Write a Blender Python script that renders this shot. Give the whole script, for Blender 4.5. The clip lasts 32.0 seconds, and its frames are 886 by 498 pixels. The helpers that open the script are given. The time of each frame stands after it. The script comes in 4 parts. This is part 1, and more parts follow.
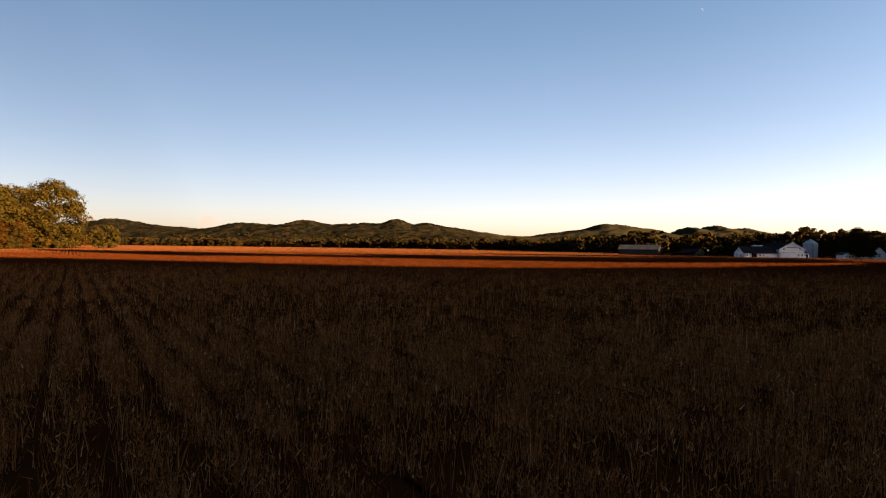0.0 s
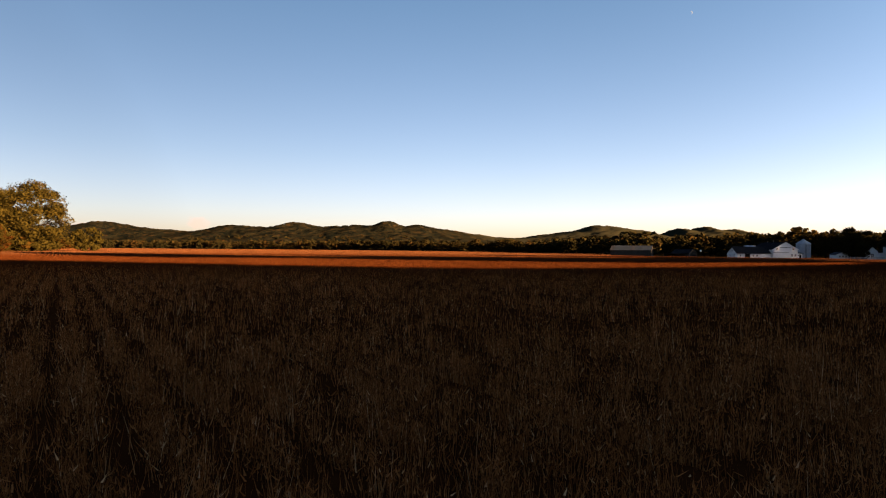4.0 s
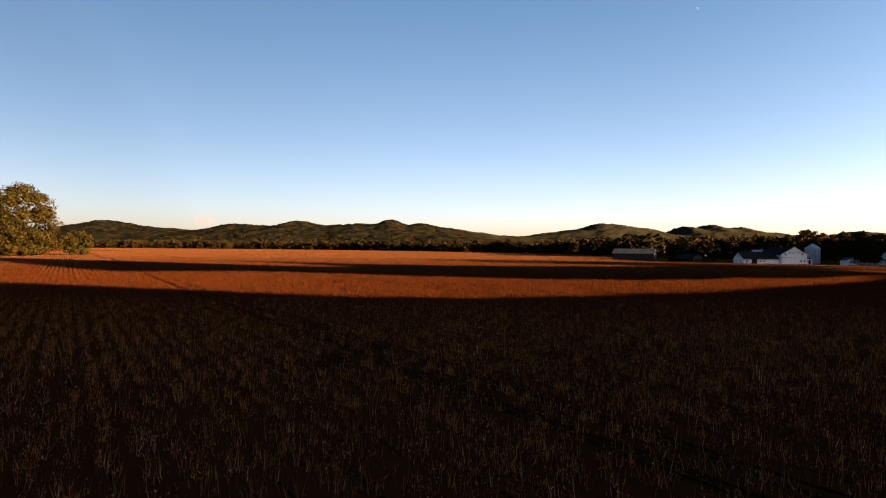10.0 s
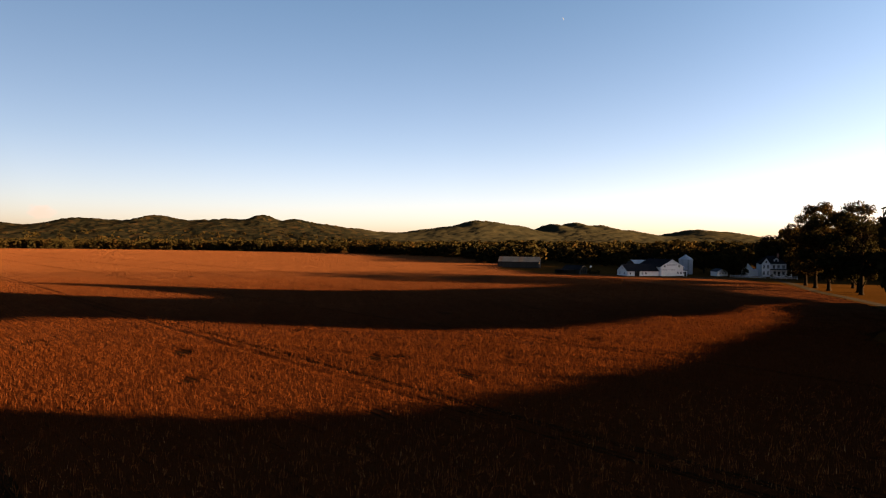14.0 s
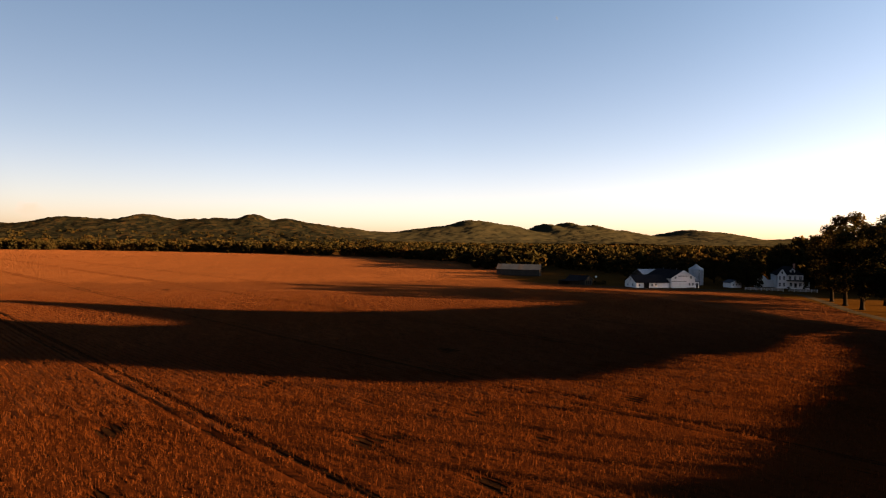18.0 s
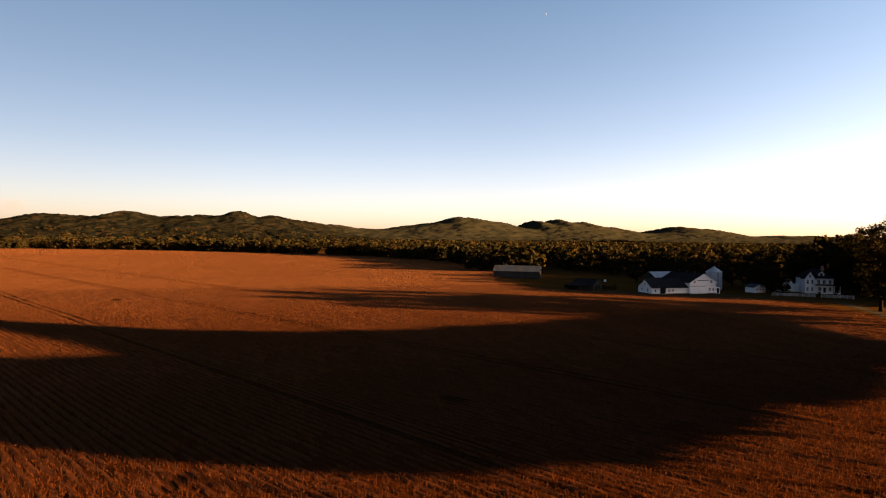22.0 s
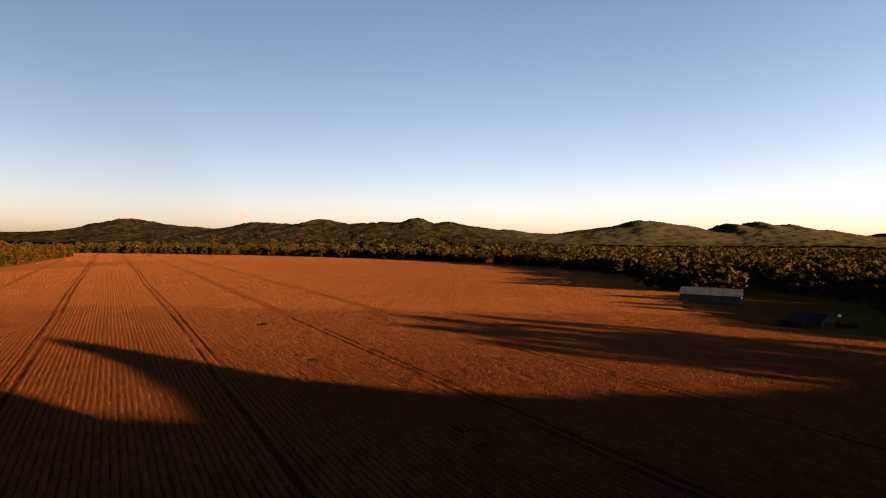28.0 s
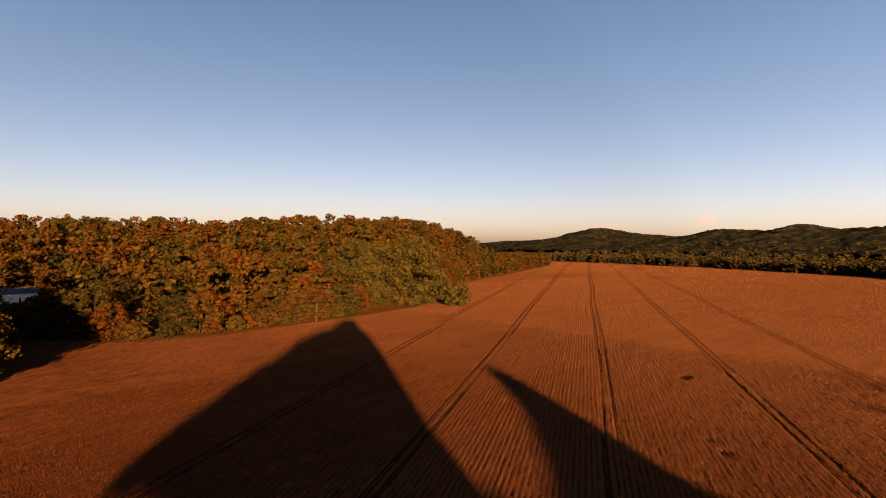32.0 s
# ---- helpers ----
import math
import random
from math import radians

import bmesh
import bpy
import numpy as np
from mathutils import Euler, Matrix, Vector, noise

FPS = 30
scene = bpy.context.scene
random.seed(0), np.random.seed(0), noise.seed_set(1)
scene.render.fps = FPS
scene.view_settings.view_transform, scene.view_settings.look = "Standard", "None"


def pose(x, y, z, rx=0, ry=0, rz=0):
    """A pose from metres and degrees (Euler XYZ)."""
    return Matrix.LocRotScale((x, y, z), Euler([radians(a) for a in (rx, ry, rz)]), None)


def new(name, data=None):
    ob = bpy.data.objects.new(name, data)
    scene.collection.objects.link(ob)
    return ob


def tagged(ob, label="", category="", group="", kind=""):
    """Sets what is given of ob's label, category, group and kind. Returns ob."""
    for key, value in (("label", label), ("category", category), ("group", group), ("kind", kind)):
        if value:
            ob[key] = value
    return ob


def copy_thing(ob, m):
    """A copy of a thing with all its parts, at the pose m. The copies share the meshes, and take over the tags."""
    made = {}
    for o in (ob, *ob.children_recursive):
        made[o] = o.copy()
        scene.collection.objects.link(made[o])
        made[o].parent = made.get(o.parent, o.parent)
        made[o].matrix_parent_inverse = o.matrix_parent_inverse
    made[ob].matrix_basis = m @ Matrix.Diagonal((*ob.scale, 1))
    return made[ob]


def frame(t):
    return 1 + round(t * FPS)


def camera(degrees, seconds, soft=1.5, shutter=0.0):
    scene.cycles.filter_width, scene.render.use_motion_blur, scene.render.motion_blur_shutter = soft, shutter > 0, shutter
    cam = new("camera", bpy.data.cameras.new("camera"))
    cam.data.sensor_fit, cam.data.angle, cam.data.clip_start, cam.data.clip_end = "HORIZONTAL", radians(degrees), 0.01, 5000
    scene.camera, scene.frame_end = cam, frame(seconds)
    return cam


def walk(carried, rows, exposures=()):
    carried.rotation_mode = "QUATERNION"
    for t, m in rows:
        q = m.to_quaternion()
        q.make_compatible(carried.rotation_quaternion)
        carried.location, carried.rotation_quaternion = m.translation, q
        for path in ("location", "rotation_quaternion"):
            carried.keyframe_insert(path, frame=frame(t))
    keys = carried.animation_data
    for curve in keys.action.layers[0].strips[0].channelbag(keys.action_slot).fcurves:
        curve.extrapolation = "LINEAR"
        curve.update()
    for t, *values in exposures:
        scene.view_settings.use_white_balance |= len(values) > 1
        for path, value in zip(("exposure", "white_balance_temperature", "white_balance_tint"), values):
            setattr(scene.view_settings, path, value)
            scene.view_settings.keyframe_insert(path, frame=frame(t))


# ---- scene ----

# The camera: a low flight over the field that climbs and then turns to its left.
FLIGHT = [
    (0, 0.00, 0.00, 3.59, -0.00, -0.17, 0.64),
    (1, -0.44, 1.77, 3.72, -0.68, -0.11, 0.59),
    (2, -0.72, 3.27, 3.63, -2.86, -0.07, 0.60),
    (3, 0.49, 3.56, 3.23, -1.37, -0.03, 0.52),
    (5.5, 1.30, 7.61, 3.59, -0.68, 0.10, 0.43),
    (6, 2.00, 7.87, 3.95, -1.28, 0.01, 0.46),
    (7, 3.60, 8.08, 4.81, -0.60, -0.01, 0.34),
    (8, 4.49, 8.83, 5.47, -0.25, -0.13, 0.38),
    (9, 4.92, 10.61, 5.97, 0.19, -0.20, 0.37),
    (10, 5.40, 13.99, 6.89, -0.37, -0.20, 0.42),
    (11, 5.13, 18.89, 8.32, -0.79, -0.29, 0.30),
    (12, 3.47, 25.22, 10.42, -5.68, -0.38, 0.34),
    (12.5, 2.89, 28.33, 11.55, -9.64, -0.46, 0.21),
    (13, 2.72, 31.21, 12.69, -11.26, -0.49, 0.31),
    (14, 3.57, 36.19, 14.94, -12.78, -0.63, 0.48),
    (16.5, 4.36, 45.54, 19.14, -12.85, -0.73, 0.38),
    (17, 4.72, 48.11, 19.32, -13.20, -0.78, 0.26),
    (18, 5.63, 53.67, 19.38, -13.53, -0.73, 0.64),
    (19, 6.76, 59.82, 19.73, -13.74, -0.83, 0.79),
    (20, 8.24, 66.65, 20.40, -14.46, -0.93, 0.70),
    (21, 9.60, 73.66, 20.89, -14.46, -1.02, 0.63),
    (22, 10.05, 80.38, 20.96, -14.69, -1.05, 0.58),
    (23, 9.80, 86.11, 20.91, -14.71, -1.00, 0.76),
    (24, 9.58, 90.45, 21.34, -14.76, -0.98, 0.80),
    (24.5, 10.12, 91.68, 21.86, -11.67, -0.95, 0.64),
    (25, 11.20, 92.34, 22.53, -7.92, -0.93, 0.45),
    (25.5, 12.47, 93.41, 23.20, -4.10, -0.96, 0.46),
    (27.5, 18.27, 105.75, 25.77, -0.32, -0.81, 0.48),
    (28, 19.64, 108.46, 26.77, 2.81, -0.82, 0.50),
    (28.5, 20.69, 111.03, 27.87, 6.85, -0.73, 0.74),
    (29, 20.96, 113.57, 28.99, 11.92, -0.72, 0.40),
    (29.5, 20.78, 116.13, 30.13, 17.16, -0.59, 0.36),
    (30, 20.61, 118.68, 31.34, 22.57, -0.57, 0.06),
    (30.5, 20.79, 121.18, 32.62, 28.83, -0.58, -0.28),
    (31, 21.40, 123.58, 33.99, 34.90, -0.55, -0.07),
    (31.5, 22.35, 125.90, 35.40, 40.82, -0.59, -0.04),
    (32, 23.45, 128.25, 36.78, 47.47, -0.67, 0.40),
]
cam = camera(76.0, 32.0, soft=1.15)
walk(cam, [(t, pose(x, y, z, 90 + pitch, 0, yaw) @ pose(0, 0, 0, 0, 0, roll))
           for t, x, y, z, yaw, pitch, roll in FLIGHT],
     exposures=[(0, 4.86, 8500, 22), (3, 4.85, 8150, 20), (6, 4.83, 7850, 18), (10, 4.82, 7550, 16), (14, 4.82, 8350, 21), (17, 4.84, 9200, 24), (20, 4.84, 9400, 25), (24, 4.82, 8600, 22), (28, 4.8, 8600, 24), (32, 4.68, 8500, 26)])

# ---- light: a very low evening sun to the right, a clear sky ----
SHADE = Vector((-0.866, 0.5, 0))          # the way that shadows run over the ground
SUN_UP = radians(8.0)
to_sun = Vector((-SHADE.x * math.cos(SUN_UP), -SHADE.y * math.cos(SUN_UP), math.sin(SUN_UP)))
sun = new("sun", bpy.data.lights.new("sun", "SUN"))
sun.data.energy, sun.data.angle, sun.data.color = 2.75, radians(0.7), (1.0, 0.68, 0.37)
sun.rotation_euler = to_sun.to_track_quat("Z", "Y").to_euler()

# small sunlit clouds over the ridge: direction, half-width, half-height, density
CLOUDS = (((-0.383, 0.923, 0.040), 0.022, 0.012, 0.65), ((-0.519, 0.854, 0.031), 0.035, 0.007, 0.5))
world = bpy.data.worlds.new("evening_sky")
world.use_nodes = True
scene.world = world
wn, wl = world.node_tree.nodes, world.node_tree.links
sky = wn.new("ShaderNodeTexSky")
sky.sky_type, sky.sun_disc = "NISHITA", False
sky.sun_elevation, sky.sun_rotation = SUN_UP, math.atan2(to_sun.x, to_sun.y)
sky.air_density, sky.dust_density, sky.ozone_density, sky.altitude = 0.65, 1.0, 2.0, 100
wn["Background"].inputs["Strength"].default_value = 0.05
coords = wn.new("ShaderNodeTexCoord")
glow = sky.outputs[0]
for (cx, cy, cz), wide, high, strength in CLOUDS:
    shift = wn.new("ShaderNodeMapping")
    shift.vector_type = "POINT"
    shift.inputs["Location"].default_value = (-cx / wide, -cy / wide, -cz / high)
    shift.inputs["Scale"].default_value = (1 / wide, 1 / wide, 1 / high)
    wl.new(coords.outputs["Generated"], shift.inputs[0])
    ragged = wn.new("ShaderNodeTexNoise")
    ragged.inputs["Scale"].default_value, ragged.inputs["Detail"].default_value = 1.6, 5.0
    wl.new(shift.outputs[0], ragged.inputs["Vector"])
    far = wn.new("ShaderNodeVectorMath")
    far.operation = "LENGTH"
    wl.new(shift.outputs[0], far.inputs[0])
    edge = wn.new("ShaderNodeMath")
    edge.operation = "MULTIPLY_ADD"
    wl.new(ragged.outputs[0], edge.inputs[0])
    edge.inputs[1].default_value = -1.3
    wl.new(far.outputs["Value"], edge.inputs[2])
    soft = wn.new("ShaderNodeMapRange")
    soft.interpolation_type = "SMOOTHSTEP"
    soft.inputs["From Min"].default_value, soft.inputs["From Max"].default_value = 0.35, -0.4
    soft.inputs["To Max"].default_value = strength
    wl.new(edge.outputs[0], soft.inputs["Value"])
    blend = wn.new("ShaderNodeMix")
    blend.data_type = "RGBA"
    wl.new(soft.outputs[0], blend.inputs[0])
    wl.new(glow, blend.inputs[6])
    blend.inputs[7].default_value = (3.9, 3.5, 3.3, 1)
    glow = blend.outputs[2]
# the evening haze: warm at the horizon, deeper blue overhead and away from the sun
aloft = wn.new("ShaderNodeSeparateXYZ")
wl.new(coords.outputs["Generated"], aloft.inputs[0])
haze = wn.new("ShaderNodeValToRGB")
tones = ((0.0, (0.98, 0.71, 0.67)), (0.06, (0.92, 0.74, 0.71)), (0.16, (0.76, 0.70, 0.68)), (0.40, (0.53, 0.64, 0.65)), (1.0, (0.44, 0.60, 0.62)))
while len(haze.color_ramp.elements) < len(tones):
    haze.color_ramp.elements.new(0.5)
for one, (at, tone) in zip(haze.color_ramp.elements, tones):
    one.position, one.color = at, (*tone, 1)
wl.new(aloft.outputs["Z"], haze.inputs[0])
facing = wn.new("ShaderNodeVectorMath")
facing.operation = "DOT_PRODUCT"
wl.new(coords.outputs["Generated"], facing.inputs[0])
facing.inputs[1].default_value = to_sun
turned_by = wn.new("ShaderNodeMapRange")
turned_by.inputs["From Min"].default_value = -1.0
wl.new(facing.outputs["Value"], turned_by.inputs["Value"])
away = wn.new("ShaderNodeValToRGB")
levels = ((0.0, 0.185), (0.06, 0.190), (0.11, 0.205), (0.25, 0.325), (0.365, 0.370), (0.57, 0.455), (0.72, 0.50))
while len(away.color_ramp.elements) < len(levels):
    away.color_ramp.elements.new(0.5)
for one, (at, level) in zip(away.color_ramp.elements, levels):
    one.position, one.color = at, (level, level, level, 1)
away.color_ramp.interpolation = "B_SPLINE"
wl.new(turned_by.outputs[0], away.inputs[0])
veil = wn.new("ShaderNodeVectorMath")
veil.operation = "MULTIPLY"
wl.new(glow, veil.inputs[0])
wl.new(haze.outputs[0], veil.inputs[1])
dimmed = wn.new("ShaderNodeVectorMath")
dimmed.operation = "SCALE"
wl.new(veil.outputs[0], dimmed.inputs[0])
wl.new(away.outputs[0], dimmed.inputs["Scale"])
wl.new(dimmed.outputs[0], wn["Background"].inputs["Color"])


# ---- materials ----
def material(name, rough=0.9, metal=0.0, spec=0.2):
    m = bpy.data.materials.new(name)
    m.use_nodes = True
    b = m.node_tree.nodes["Principled BSDF"]
    b.inputs["Roughness"].default_value, b.inputs["Metallic"].default_value = rough, metal
    b.inputs["Specular IOR Level"].default_value = spec
    return m


def node(m, kind, **values):
    n = m.node_tree.nodes.new(kind)
    for key, value in values.items():
        n.inputs[key.replace("_", " ")].default_value = value
    return n


def link(m, a, b):
    m.node_tree.links.new(a, b)


def ramp(m, factor, stops):
    r = m.node_tree.nodes.new("ShaderNodeValToRGB")
    e = r.color_ramp.elements
    while len(e) < len(stops):
        e.new(0.5)
    for one, (at, colour) in zip(e, stops):
        one.position, one.color = at, (*colour, 1)
    link(m, factor, r.inputs[0])
    return r.outputs[0]


def place(m, scale=(1, 1, 1), turn=0.0):
    """World-sized coordinates: the object's own, in metres."""
    c = m.node_tree.nodes.new("ShaderNodeTexCoord")
    p = m.node_tree.nodes.new("ShaderNodeMapping")
    p.inputs["Scale"].default_value = scale
    p.inputs["Rotation"].default_value = (0, 0, turn)
    link(m, c.outputs["Object"], p.inputs[0])
    return p.outputs[0]


def noisy(m, at, scale, detail=4.0, rough=0.6):
    n = node(m, "ShaderNodeTexNoise", Scale=scale, Detail=detail, Roughness=rough)
    link(m, at, n.inputs["Vector"])
    return n.outputs[0]


def mixed(m, factor, a, b, kind="MIX"):
    x = m.node_tree.nodes.new("ShaderNodeMix")
    x.data_type, x.blend_type = "RGBA", kind
    for value, socket in ((factor, 0), (a, 6), (b, 7)):
        if isinstance(value, (int, float)):
            x.inputs[socket].default_value = value
        elif isinstance(value, tuple):
            x.inputs[socket].default_value = (*value, 1)
        else:
            link(m, value, x.inputs[socket])
    return x.outputs[2]


def painted(m, colour):
    link(m, colour, m.node_tree.nodes["Principled BSDF"].inputs["Base Color"])
    return m


def bumped(m, height, strength=0.4, distance=0.05):
    b = node(m, "ShaderNodeBump", Strength=strength, Distance=distance)
    link(m, height, b.inputs["Height"])
    link(m, b.outputs[0], m.node_tree.nodes["Principled BSDF"].inputs["Normal"])
    return m


def two_tone(name, dark, light, fine, coarse, rough=0.9, bump=0.3, metal=0.0, stretch=(1, 1, 1), spec=0.2):
    """A surface that varies at two scales, from dark to light."""
    m = material(name, rough, metal, spec)
    at = place(m, stretch)
    f, c = noisy(m, at, fine, 5), noisy(m, at, coarse, 3)
    col = mixed(m, 0.5, ramp(m, f, [(0.3, dark), (0.7, light)]), ramp(m, c, [(0.3, dark), (0.7, light)]))
    painted(m, col)
    return bumped(m, f, bump)


def leafy(name, stops, tree_scale=0.0, spread=0.14):
    """Foliage: each leaf clump differs a little, each tree by its own tone."""
    m = material(name, 0.9, spec=0.0)
    geo = m.node_tree.nodes.new("ShaderNodeNewGeometry")
    if tree_scale:
        v = node(m, "ShaderNodeTexVoronoi", Scale=tree_scale)
        link(m, place(m, (1, 1, 0.15)), v.inputs["Vector"])
        s = m.node_tree.nodes.new("ShaderNodeSeparateColor")
        link(m, v.outputs["Color"], s.inputs[0])
        tone = s.outputs[0]
    else:
        tone = m.node_tree.nodes.new("ShaderNodeObjectInfo").outputs["Random"]
    col = ramp(m, tone, stops)
    leaf = ramp(m, geo.outputs["Random Per Island"], [(0.0, (1 - spread,) * 3), (1.0, (1 + spread,) * 3)])
    painted(m, mixed(m, 1.0, col, leaf, "MULTIPLY"))
    return translucent(m, 0.15)


def translucent(m, share):
    """Thin leaves and dry stalks let a part of the light through."""
    nodes = m.node_tree.nodes
    b = nodes["Principled BSDF"]
    t = nodes.new("ShaderNodeBsdfTranslucent")
    link(m, b.inputs["Base Color"].links[0].from_socket, t.inputs["Color"])
    x = nodes.new("ShaderNodeMixShader")
    x.inputs[0].default_value = share
    link(m, b.outputs[0], x.inputs[1])
    link(m, t.outputs[0], x.inputs[2])
    link(m, x.outputs[0], nodes["Material Output"].inputs["Surface"])
    return m


ROWS = radians(33.3)                         # crop rows run this far to the left of +y
ALONG, ACROSS = Vector((-math.sin(ROWS), math.cos(ROWS), 0)), Vector((math.cos(ROWS), math.sin(ROWS), 0))

mat_grass = two_tone("dry_grass", (0.0182, 0.0087, 0.0023), (0.0407, 0.0182, 0.0049), 0.9, 0.04, spec=0.0)


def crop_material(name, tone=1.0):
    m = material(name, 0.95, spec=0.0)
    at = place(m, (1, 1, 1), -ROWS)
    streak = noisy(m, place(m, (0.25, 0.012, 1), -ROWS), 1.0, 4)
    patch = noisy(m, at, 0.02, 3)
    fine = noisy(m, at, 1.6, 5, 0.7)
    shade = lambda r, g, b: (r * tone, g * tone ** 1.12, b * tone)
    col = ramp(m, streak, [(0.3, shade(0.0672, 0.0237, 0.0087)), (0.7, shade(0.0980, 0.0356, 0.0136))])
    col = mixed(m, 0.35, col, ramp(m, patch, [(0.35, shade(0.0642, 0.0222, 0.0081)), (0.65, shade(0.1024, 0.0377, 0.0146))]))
    painted(m, mixed(m, 0.6, col, ramp(m, fine, [(0.25, (0.55, 0.53, 0.5)), (0.75, (1.2, 1.2, 1.2))]), "MULTIPLY"))
    return bumped(m, fine, 0.25, 0.1)


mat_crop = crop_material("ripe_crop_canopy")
# tones put the shade between nearer plants into the colour, less with distance
mat_rows = [crop_material("crop_row_shade_tone", tone) for tone in (0.46, 0.58, 0.74)]
# soil colour darkened for the shade down between rows and in gaps
mat_furrow = two_tone("furrow_soil_dark_for_shade", (0.0070, 0.0034, 0.0017), (0.0168, 0.0070, 0.0031), 2, 0.1, spec=0.0)
# crop colour darkened to carry the shade low among the stalks
mat_under = two_tone("lower_stems_painted_shade", (0.0185, 0.0048, 0.0017), (0.0337, 0.0091, 0.0030), 1.5, 0.05, spec=0.0)


def stalk_material(name, tones):
    m = material(name, 0.9, spec=0.0)
    geo = m.node_tree.nodes.new("ShaderNodeNewGeometry")
    patch = noisy(m, place(m, (0.25, 0.03, 1), -ROWS), 1.0, 3)
    one = ramp(m, geo.outputs["Random Per Island"], tones)
    painted(m, mixed(m, 0.5, one, ramp(m, patch, [(0.3, (0.72, 0.68, 0.62)), (0.7, (1.15, 1.15, 1.15))]), "MULTIPLY"))
    return translucent(m, 0.4)


# stalks darkened for the shade among them; the far copy keeps a sunlit tone
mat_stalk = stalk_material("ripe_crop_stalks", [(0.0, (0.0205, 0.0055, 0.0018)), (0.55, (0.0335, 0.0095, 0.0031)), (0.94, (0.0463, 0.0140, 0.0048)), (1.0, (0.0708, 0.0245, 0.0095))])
mat_far_stalk = stalk_material("far_crop_lit_tone", [(0.0, (0.050, 0.0190, 0.0084)), (1.0, (0.064, 0.0244, 0.0108))])
# pale stalks and pods, lightened further to lift the shaded foreground
mat_pods = stalk_material("dry_stalks_and_pods", [(0.0, (0.0287, 0.0091, 0.0029)), (0.45, (0.1404, 0.0414, 0.0114)), (0.82, (0.2552, 0.0877, 0.0284)), (0.96, (0.2791, 0.1137, 0.0434)), (1.0, (0.4785, 0.2679, 0.1417))])
GREEN = [(0.0, (0.0073, 0.0067, 0.0029)), (0.4, (0.0100, 0.0081, 0.0032)), (0.75, (0.0129, 0.0092, 0.0033)), (1.0, (0.0168, 0.0095, 0.0032))]
AUTUMN = [(0.0, (0.0056, 0.0050, 0.0016)), (0.2, (0.0098, 0.0073, 0.0019)), (0.38, (0.0140, 0.0090, 0.0020)), (0.55, (0.0128, 0.0062, 0.0017)), (0.75, (0.0180, 0.0094, 0.0020)), (0.87, (0.0150, 0.0060, 0.0016)), (1.0, (0.0230, 0.0076, 0.0018))]
mat_far_woods = leafy("mixed_woods_foliage", GREEN, 0.09)
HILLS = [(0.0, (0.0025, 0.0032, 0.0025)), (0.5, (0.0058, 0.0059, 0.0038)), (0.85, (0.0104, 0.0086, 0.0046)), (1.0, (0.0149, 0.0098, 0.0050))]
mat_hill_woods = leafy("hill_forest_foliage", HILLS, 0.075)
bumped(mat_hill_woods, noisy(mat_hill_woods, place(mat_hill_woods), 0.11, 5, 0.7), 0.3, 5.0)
# distance haze is put into the far ridge's paler, greyer leaf colours
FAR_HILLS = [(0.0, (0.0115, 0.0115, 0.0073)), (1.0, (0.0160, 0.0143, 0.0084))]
mat_far_hill = leafy("far_hill_haze_tinted_foliage", FAR_HILLS, 0.03)
mat_autumn = leafy("autumn_foliage", AUTUMN)
mat_autumn_woods = leafy("autumn_woods_foliage", AUTUMN, 0.09)
mat_green = leafy("late_summer_foliage", GREEN)
mat_bark = two_tone("bark", (0.0026, 0.0019, 0.0014), (0.0104, 0.0077, 0.0052), 3, 0.4, stretch=(1, 1, 0.2), spec=0.0)
mat_pale_bark = two_tone("pale_sycamore_bark", (0.0061, 0.0046, 0.0031), (0.0244, 0.0191, 0.0131), 2, 0.4, spec=0.0)
mat_white = two_tone("white_painted_boards", (0.36, 0.36, 0.36), (0.50, 0.50, 0.50), 3, 0.25, 0.6)
# white boards greyed to give the cottages and the fence a shaded look
mat_siding = two_tone("white_boards_dimmed_for_shade", (0.14, 0.14, 0.145), (0.22, 0.22, 0.225), 3, 0.25, 0.6)
mat_dark_roof = two_tone("dark_shingle_roof", (0.005, 0.0052, 0.0066), (0.013, 0.013, 0.015), 4, 0.3, spec=0.0)
mat_tin = two_tone("weathered_tin_roof", (0.008, 0.012, 0.018), (0.023, 0.030, 0.043), 2.5, 0.22, 0.7, 0.2, spec=0.05)
mat_pale_tin = two_tone("pale_tin_roof", (0.10, 0.11, 0.13), (0.20, 0.215, 0.24), 2.5, 0.3, 0.6, 0.2, 0.1)
mat_rust_tin = two_tone("rusty_tin_roof", (0.009, 0.006, 0.005), (0.030, 0.032, 0.040), 1.2, 0.15, 0.7, 0.2, spec=0.05)
mat_grey_wood = two_tone("weathered_grey_boards", (0.012, 0.010, 0.0085), (0.038, 0.032, 0.027), 6, 0.5, stretch=(1, 1, 0.1), spec=0.03)
mat_dark = two_tone("unlit_inside_panel", (0.003, 0.003, 0.003), (0.007, 0.006, 0.0055), 3, 0.5, spec=0.02)
mat_silo = two_tone("galvanised_steel", (0.13, 0.145, 0.17), (0.24, 0.26, 0.29), 1.5, 0.3, 0.5, 0.1, 0.3)
mat_gravel = two_tone("pale_gravel", (0.0142, 0.0117, 0.0088), (0.0335, 0.0274, 0.0204), 4, 0.2, spec=0.0)
mat_soil = two_tone("bare_soil", (0.0212, 0.0123, 0.0071), (0.0531, 0.0229, 0.0088), 2, 0.1, spec=0.0)
mat_glass = material("dark_window_glass", 0.12, spec=0.5)
painted(mat_glass, ramp(mat_glass, noisy(mat_glass, place(mat_glass), 0.8), [(0.3, (0.012, 0.014, 0.018)), (0.7, (0.03, 0.033, 0.04))]))


